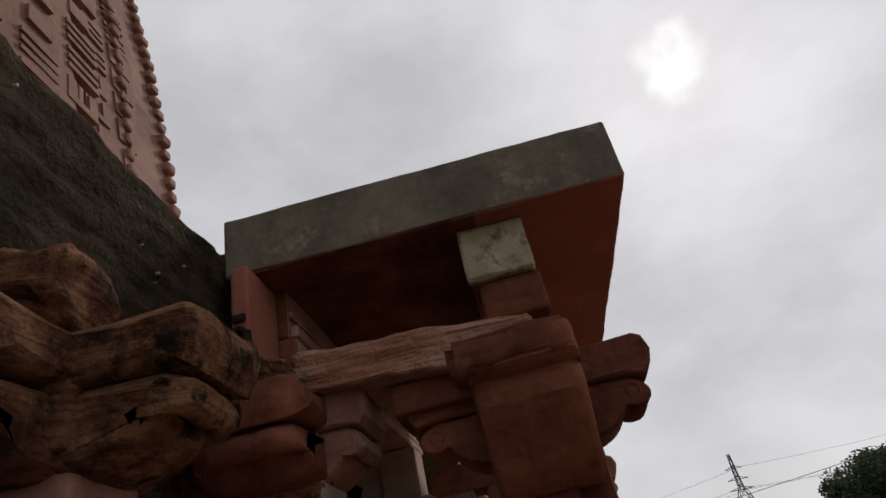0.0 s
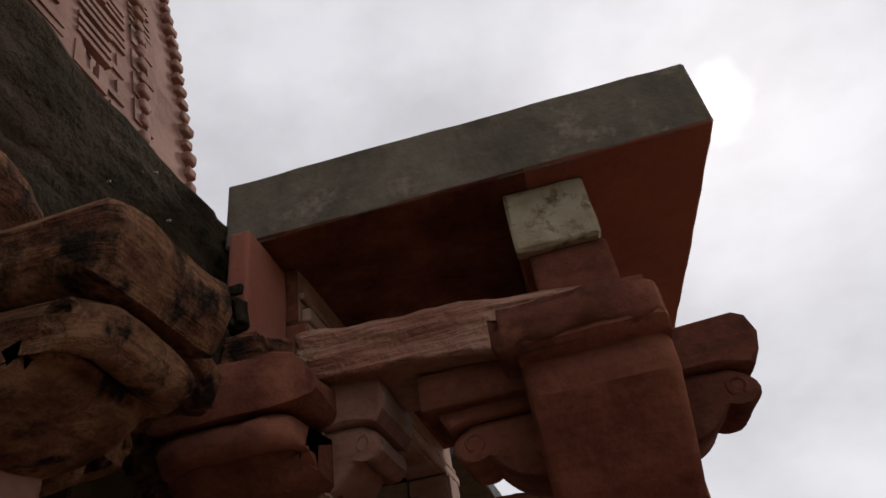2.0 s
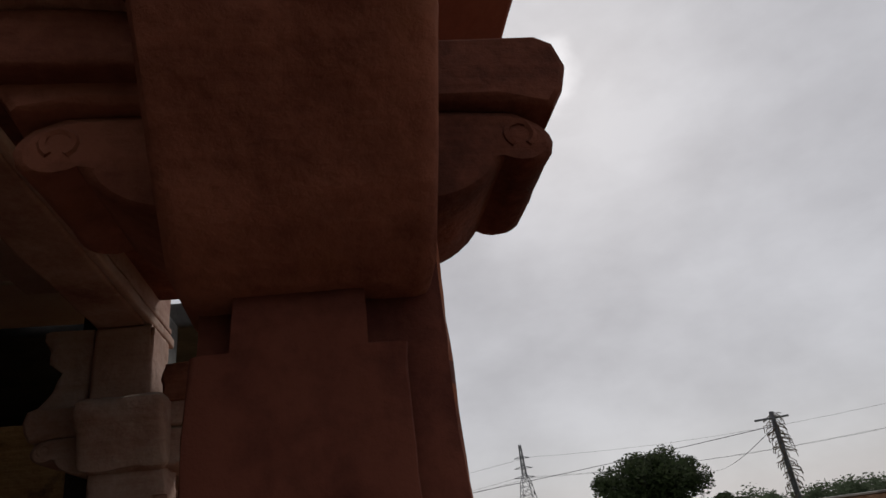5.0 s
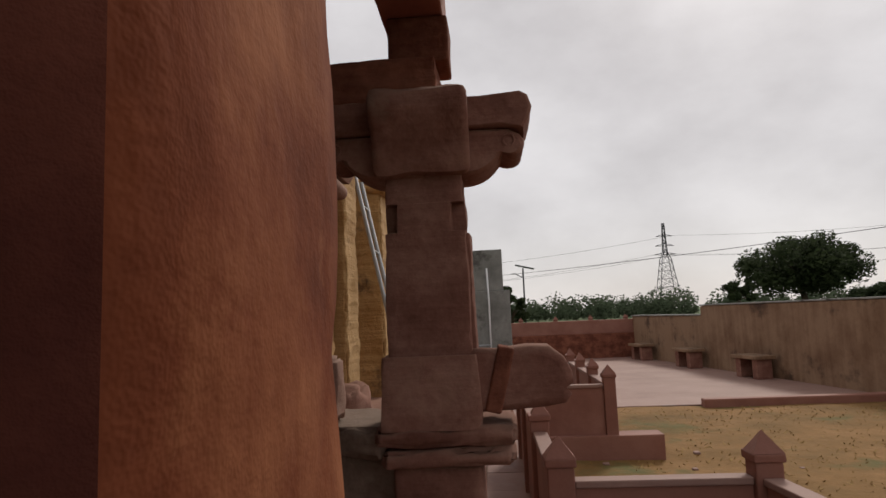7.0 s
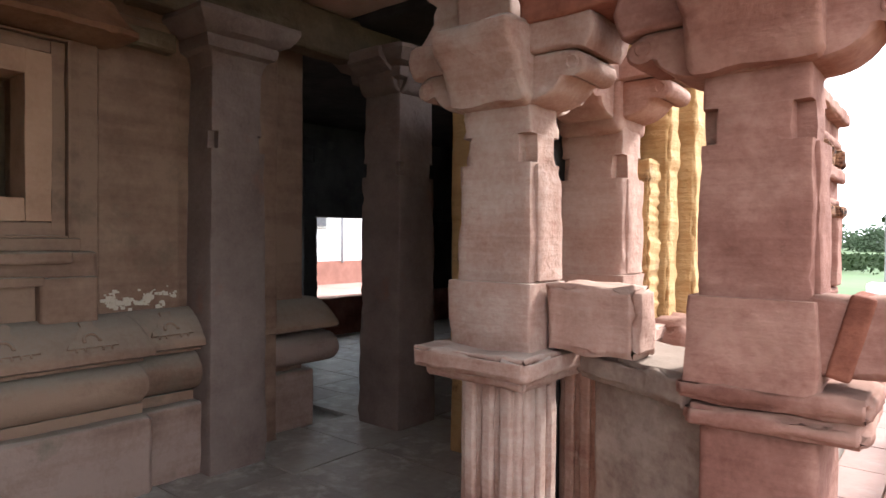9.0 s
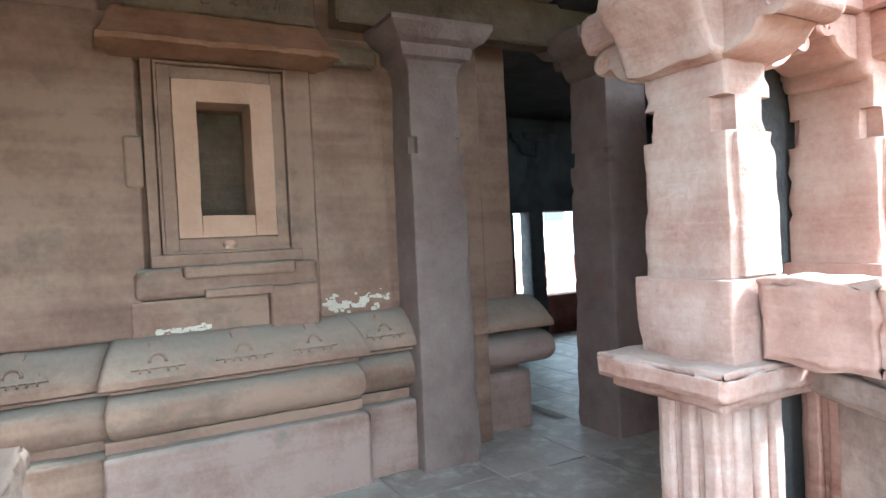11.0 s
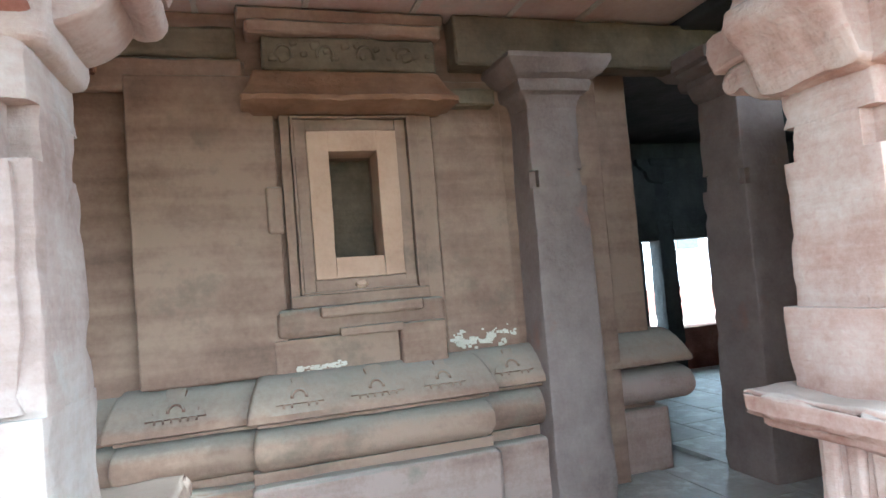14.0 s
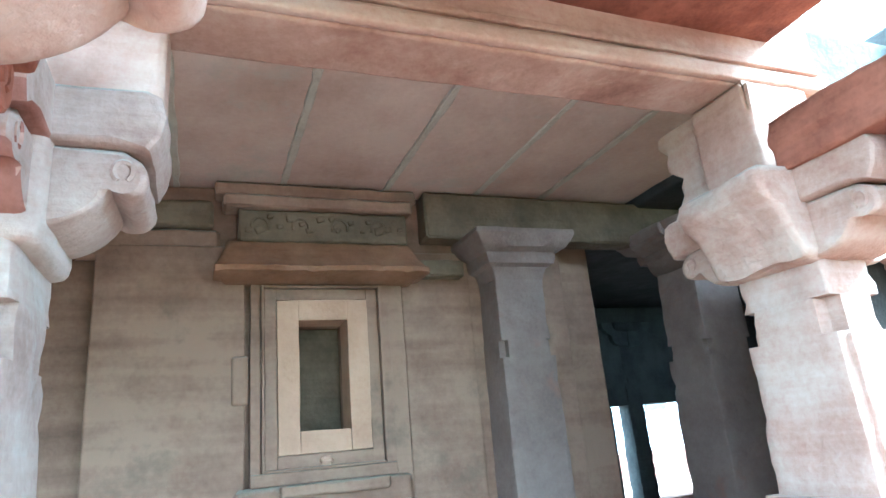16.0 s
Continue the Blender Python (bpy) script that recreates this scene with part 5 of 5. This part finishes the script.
part("pipe", tube(bmesh.new(), [(1.02, 13.96, -0.2), (1.02, 13.96, 1.6), (1.0, 13.97, 2.35)], 0.02, 8), M_HOUSE, tank, "white plastic pipe")
part("pipe", tube(bmesh.new(), [(0.55, 13.93, 0.62), (1.02, 13.93, 0.62)], 0.018, 8), M_STEEL, tank)
part("basin", B(0.0, 0.62, 13.2, 13.9, -0.2, 0.58, bev=0.02, amp=0.004, step=0.15, seed=492), M_HOUSE, tank, "pale basin beside the tank")
part("platform", B(0.5, 2.0, 13.0, 13.95, -0.2, 0.40, bev=0.02, amp=0.005, step=0.2, seed=493), M_PAVE, tank)

lamp = thing("street_lamp", "solar street lamp on a slim dark pole", "street lamp", at=(3.02, 36, 0))
part("pole", tube(bmesh.new(), [(0, 0, -0.36), (0, 0, 3.85)], [0.06, 0.045], 8), M_IRON, lamp)
part("solar_panel", B(-0.55, 0.55, -0.35, 0.35, -0.02, 0.02, bev=0.008, amp=0, step=0.5, m=pose(0.1, 0, 3.92, 0, 14, 0)), M_IRON, lamp)
part("arm", tube(bmesh.new(), [(0, 0, 3.3), (-0.45, 0, 3.55)], 0.025, 6), M_IRON, lamp)
part("lamp_head", B(-0.66, -0.38, -0.08, 0.08, 3.52, 3.58, bev=0.01, amp=0, step=0.2), M_STEEL, lamp)

# ---- pylon and wires ----
def pylon(x, y, h, w):
    p = thing("power_pylon", "tall steel lattice power pylon among far trees", "pylon", at=(x, y, -0.36))
    def half(z):
        f = z / h
        return w * (1 - f) ** 1.25 + 0.35 if f < 0.62 else 0.35 + w * 0.30 * (1 - f)
    for sx in (-1, 1):
        for sy in (-1, 1):
            part("leg", tube(bmesh.new(), [(sx * half(h * k / 12), sy * half(h * k / 12), h * k / 12) for k in range(13)], 0.16, 4), M_IRON, p)
    bm = bmesh.new()
    for k in range(11):
        z0, z1 = h * k / 11, h * (k + 1) / 11
        for sy in (-1, 1):
            tube(bm, [(-half(z0), sy * half(z0), z0), (half(z1), sy * half(z1), z1)], 0.09, 4)
            tube(bm, [(half(z0), sy * half(z0), z0), (-half(z1), sy * half(z1), z1)], 0.09, 4)
            tube(bm, [(sy * half(z0), -half(z0), z0), (sy * half(z1), half(z1), z1)], 0.09, 4)
            tube(bm, [(-half(z0), sy * half(z0), z0), (half(z0), sy * half(z0), z0)], 0.09, 4)
    part("lattice", bm, M_IRON, p)
    for z, l in ((h * 0.64, 4.2), (h * 0.74, 3.6), (h * 0.85, 3.0)):
        part("cross_arm", tube(bmesh.new(), [(-l, 0, z), (0, 0, z + 0.9), (l, 0, z)], 0.14, 4), M_IRON, p)
        part("cross_arm", tube(bmesh.new(), [(-l, 0, z), (l, 0, z)], 0.14, 4), M_IRON, p)
    return p


pylon(70.0, 250, 34.3, 4.3)


def wire(a, b, sag, r):
    a, b = Vector(a), Vector(b)
    pts = [a.lerp(b, k / 24) - Vector((0, 0, sag * 4 * (k / 24) * (1 - k / 24))) for k in range(25)]
    return solid("power_line", tube(bmesh.new(), pts, r, 3), M_IRON, "thin sagging overhead power line", "cable", group="power lines")


for dx, z in ((-4.2, 21.6), (4.2, 21.6), (3.0, 29.0)):
    wire((70 + dx, 250, z), (-140, 262, z - 4), 7, 0.05)
    wire((70 + dx, 250, z), (240, 150, z + 4), 6, 0.05)
vine_pole = thing("utility_pole", "leaning utility pole overgrown with dead dark vines", "utility pole", at=(21.3, 27.5, 0.0))
part("pole", tube(bmesh.new(), [(0, 0, 0), (0.1, 0, 5.3)], [0.14, 0.11], 8), M_IRON, vine_pole)
part("cross_arm", tube(bmesh.new(), [(-0.9, 0, 4.95), (0.95, 0, 5.05)], 0.05, 5), M_IRON, vine_pole)
rng = random.Random(8)
bm = bmesh.new()
for k in range(130):
    z = rng.uniform(1.2, 5.3)
    a = rng.uniform(0, 6.28)
    r = 0.15 + 0.30 * rng.random()
    p0 = Vector((0.1 + 0.1 * math.cos(a), 0.1 * math.sin(a), z))
    p1 = p0 + Vector((math.cos(a) * r, math.sin(a) * r, -0.25 * rng.random()))
    tube(bm, [p0, p1, p1 + Vector((0.05 * math.cos(a), 0, -0.35 * rng.random()))], 0.022, 3)
part("vines", bm, M_BARK, vine_pole, "tangle of dead creepers")
wire((21.3, 27.5, 4.6), (70, 120, 9), 1.2, 0.02)
wire((21.9, 27.5, 4.7), (-40, 90, 7.5), 1.6, 0.02)

# ---- trees ----
def leaves(bm, c, r, n, size, rng, flat=0.75):
    """A loose clump: many small bent leaf cards scattered in an uneven ball."""
    for k in range(n):
        d = Vector((rng.gauss(0, 1), rng.gauss(0, 1), rng.gauss(0, 1))).normalized() * (r * rng.random() ** 0.45)
        p = c + Vector((d.x, d.y, d.z * flat))
        s = size * rng.uniform(0.6, 1.4)
        u = Vector((rng.gauss(0, 1), rng.gauss(0, 1), rng.gauss(0, 0.6))).normalized()
        v = u.orthogonal().normalized()
        a, b, e, f = p - u * s, p + v * s * 0.55, p + u * s, p - v * s * 0.55
        q = [bm.verts.new(w) for w in (a, b, e, f)]
        bm.faces.new((q[0], q[1], q[2]))
        bm.faces.new((q[0], q[2], q[3]))


def tree(x, y, h, r, seed, mat, label, n=26, per=150, leaf=0.17):
    rng = random.Random(seed)
    t = thing("tree", label, "tree", "trees", at=(x, y, -0.36))
    th = h * 0.42
    bm = tube(bmesh.new(), [(0, 0, 0), (0.05 * r, 0, th * 0.5), (0, 0.04 * r, th)], [h * 0.05, h * 0.04, h * 0.03], 8)
    part("trunk", bm, M_BARK, t)
    crown, limbs = bmesh.new(), bmesh.new()
    for k in range(n):
        a = rng.uniform(0, 6.283)
        rad = r * (0.25 + 0.62 * rng.random())
        z = h * (0.42 + 0.46 * rng.random() * (1.15 - (rad / r) ** 2 * 0.75))
        c = Vector((rad * math.cos(a), rad * math.sin(a), z))
        tube(limbs, [(0, 0, th * 0.9), (c.x * 0.4, c.y * 0.4, (th + c.z) * 0.5), c], [h * 0.018, h * 0.012, h * 0.005], 4)
        leaves(crown, c, r * rng.uniform(0.20, 0.34), per, leaf, rng)
    part("limbs", limbs, M_BARK, t)
    part("crown", crown, mat, t)
    return t


tree(29.7, 60.0, 7.8, 5.4, 1, M_LEAF, "broad dense dark green tree beyond the wall", 60, 460, 0.17)
tree(39.5, 66.0, 3.2, 2.8, 2, M_LEAF, "lower dark green tree beside the broad one", 30, 320, 0.17)
tree(33.5, 85.0, 5.6, 2.2, 3, M_LEAF, "small round dark green tree in the field", 20, 160, 0.22)
tree(0.6, 22.6, 3.4, 1.3, 4, M_LEAF, "small leafy green tree behind the tank", 16, 120, 0.09)
tree(1.75, 23.5, 3.1, 0.9, 5, M_LEAF, "small leafy green tree behind the tank", 12, 110, 0.09)
rng = random.Random(21)
bm = bmesh.new()
for k in range(420):
    x = rng.uniform(-70, 150)
    y = rng.uniform(110, 135)
    hh = rng.uniform(1.4, 3.6) * (1.25 if rng.random() < 0.15 else 1)
    for q in range(3):
        leaves(bm, Vector((x + rng.gauss(0, 1.2), y, hh * (0.3 + 0.3 * q) - 0.3)), hh * 0.5, 60, 0.30, rng, 0.9)
tagged(new("far_woods", mesh_of("far_woods", bm, M_FARLEAF)), "hazy green belt of far trees and scrub", "woods", "", "stuff")
bm = bmesh.new()
for k in range(340):
    x, y = rng.uniform(-6, 30), rng.uniform(38, 60)
    leaves(bm, Vector((x, y, 0.05)), 0.8, 40, 0.14, rng, 0.5)
tagged(new("field_scrub", mesh_of("field_scrub", bm, M_LEAF)), "low green scrub in the field behind the wall", "scrub", "", "stuff")

# ---- dry grass on the lawn ----
rng = random.Random(31)
bm = bmesh.new()
for k in range(4000):
    x, y = rng.uniform(1.45, 9.0), rng.uniform(2.8, 9.6)
    if 1.3 < x < 2.3 and y > 6.3:
        continue
    if noise.noise(Vector((x * 0.6, y * 0.6, 3.0))) > 0.22:
        continue
    h = rng.uniform(0.008, 0.026)
    a = rng.uniform(0, 6.28)
    w = 0.012
    dx, dy = math.cos(a) * w, math.sin(a) * w
    v0, v1 = bm.verts.new((x - dx, y - dy, -0.225)), bm.verts.new((x + dx, y + dy, -0.225))
    v2 = bm.verts.new((x + rng.gauss(0, 0.03), y + rng.gauss(0, 0.03), -0.22 + h))
    bm.faces.new((v0, v1, v2))
tagged(new("grass", mesh_of("grass", bm, M_BLADE)), "sparse dry yellow grass on the lawn", "grass", "", "stuff")
bm = bmesh.new()
for k in range(18):
    x, y, s = rng.uniform(1.6, 8.5), rng.uniform(3.0, 9.6), rng.uniform(0.01, 0.035)
    block(bm, x - s, x + s, y - s, y + s, -0.235, -0.235 + s, bev=s * 0.3, amp=s * 0.3, step=s, seed=k)
tagged(new("lawn_stones", mesh_of("lawn_stones", bm, M_PAVE)), "scattered small stones on the lawn", "stones", "", "stuff")

# ---- house beyond the hall's west openings ----
house = thing("white_house", "plain white painted house beyond the temple", "house")
part("wall", B(-15.0, -14.6, 6.0, 30.0, -0.3, 6.5, bev=0.02, amp=0.002, step=1.0, seed=500), M_HOUSE, house)
for y, z in ((12.4, 2.2), (15.6, 2.2), (18.8, 2.2)):
    w = part("window", B(-14.6, -14.54, y, y + 0.9, z - 0.6, z + 0.5, bev=0.01, amp=0, step=0.5), M_TANK, house)
    part("pane", B(-14.54, -14.52, y + 0.08, y + 0.82, z - 0.52, z + 0.42, bev=0.005, amp=0, step=0.5), M_IRON, w)
part("base_band", B(-14.6, -14.5, 6.0, 30.0, -0.3, 0.55, bev=0.01, amp=0.002, step=1.0, seed=501), M_PINK, house, "pink painted base")
part("pipe", tube(bmesh.new(), [(-14.5, 13.9, 0.5), (-14.5, 13.9, 4.0)], 0.05, 6), M_STEEL, house)
solid("yard_west", B(-14.6, -5.7, 0.0, 30.0, -0.34, -0.2, bev=0.01, amp=0.002, step=1.0, seed=502), M_PAVE, "pale paved yard west of the temple", "yard", "structure")

# ---- flagstones and paving ----
rng = random.Random(41)
x = -2.32
y = -1.9
FLAGS = {}
while y < 7.6:
    dy = rng.choice((0.42, 0.5, 0.58))
    xx = -5.3 if y > 3.0 else -2.35
    xx += rng.uniform(0, 0.3)
    while xx < 0.10:
        w = rng.choice((0.55, 0.7, 0.85))
        x1 = min(xx + w, 0.14)
        if x1 - xx > 0.12:
            key = (round(x1 - xx, 2), dy)
            if key not in FLAGS:
                FLAGS[key] = mesh_of("flagstone", B(0.004, key[0] - 0.004, 0.004, dy - 0.004, -0.033, 0.0, bev=0.004, amp=0.002, step=0.3, seed=len(FLAGS)), M_FLOOR)
            o = new("flagstone", FLAGS[key]); o.parent = floor
            o.location = (xx, y, rng.uniform(-0.002, 0.002))
        xx += w
    y += dy
PAVERS = {}
for xs, y0, y1 in (((0.63, 0.93, 1.37), -5.0, 9.7),):
    for a, b in zip(xs, xs[1:]):
        yy = y0 + 0.3 * (a > 0.7)
        while yy < y1:
            key = (round(b - a, 3), 0.62)
            if key not in PAVERS:
                PAVERS[key] = mesh_of("paver", B(0.005, key[0] - 0.005, 0.005, 0.615, -0.03, 0.0, bev=0.004, amp=0.001, step=0.4, seed=len(PAVERS)), M_PAVE)
            o = new("paver", PAVERS[key]); o.parent = pavement
            o.location = (a, yy, -0.195 + rng.uniform(-0.002, 0.002))
            yy += 0.62
for i in range(3):
    for j in range(12):
        key = (0.60, 0.62)
        if key not in PAVERS:
            PAVERS[key] = mesh_of("paver", B(0.005, 0.595, 0.005, 0.615, -0.03, 0.0, bev=0.004, amp=0.001, step=0.4, seed=9), M_PAVE)
        o = new("paver", PAVERS[key]); o.parent = pavement
        o.location = (1.37 + 0.6 * i, -4.8 + 0.62 * j, -0.195 + rng.uniform(-0.002, 0.002))
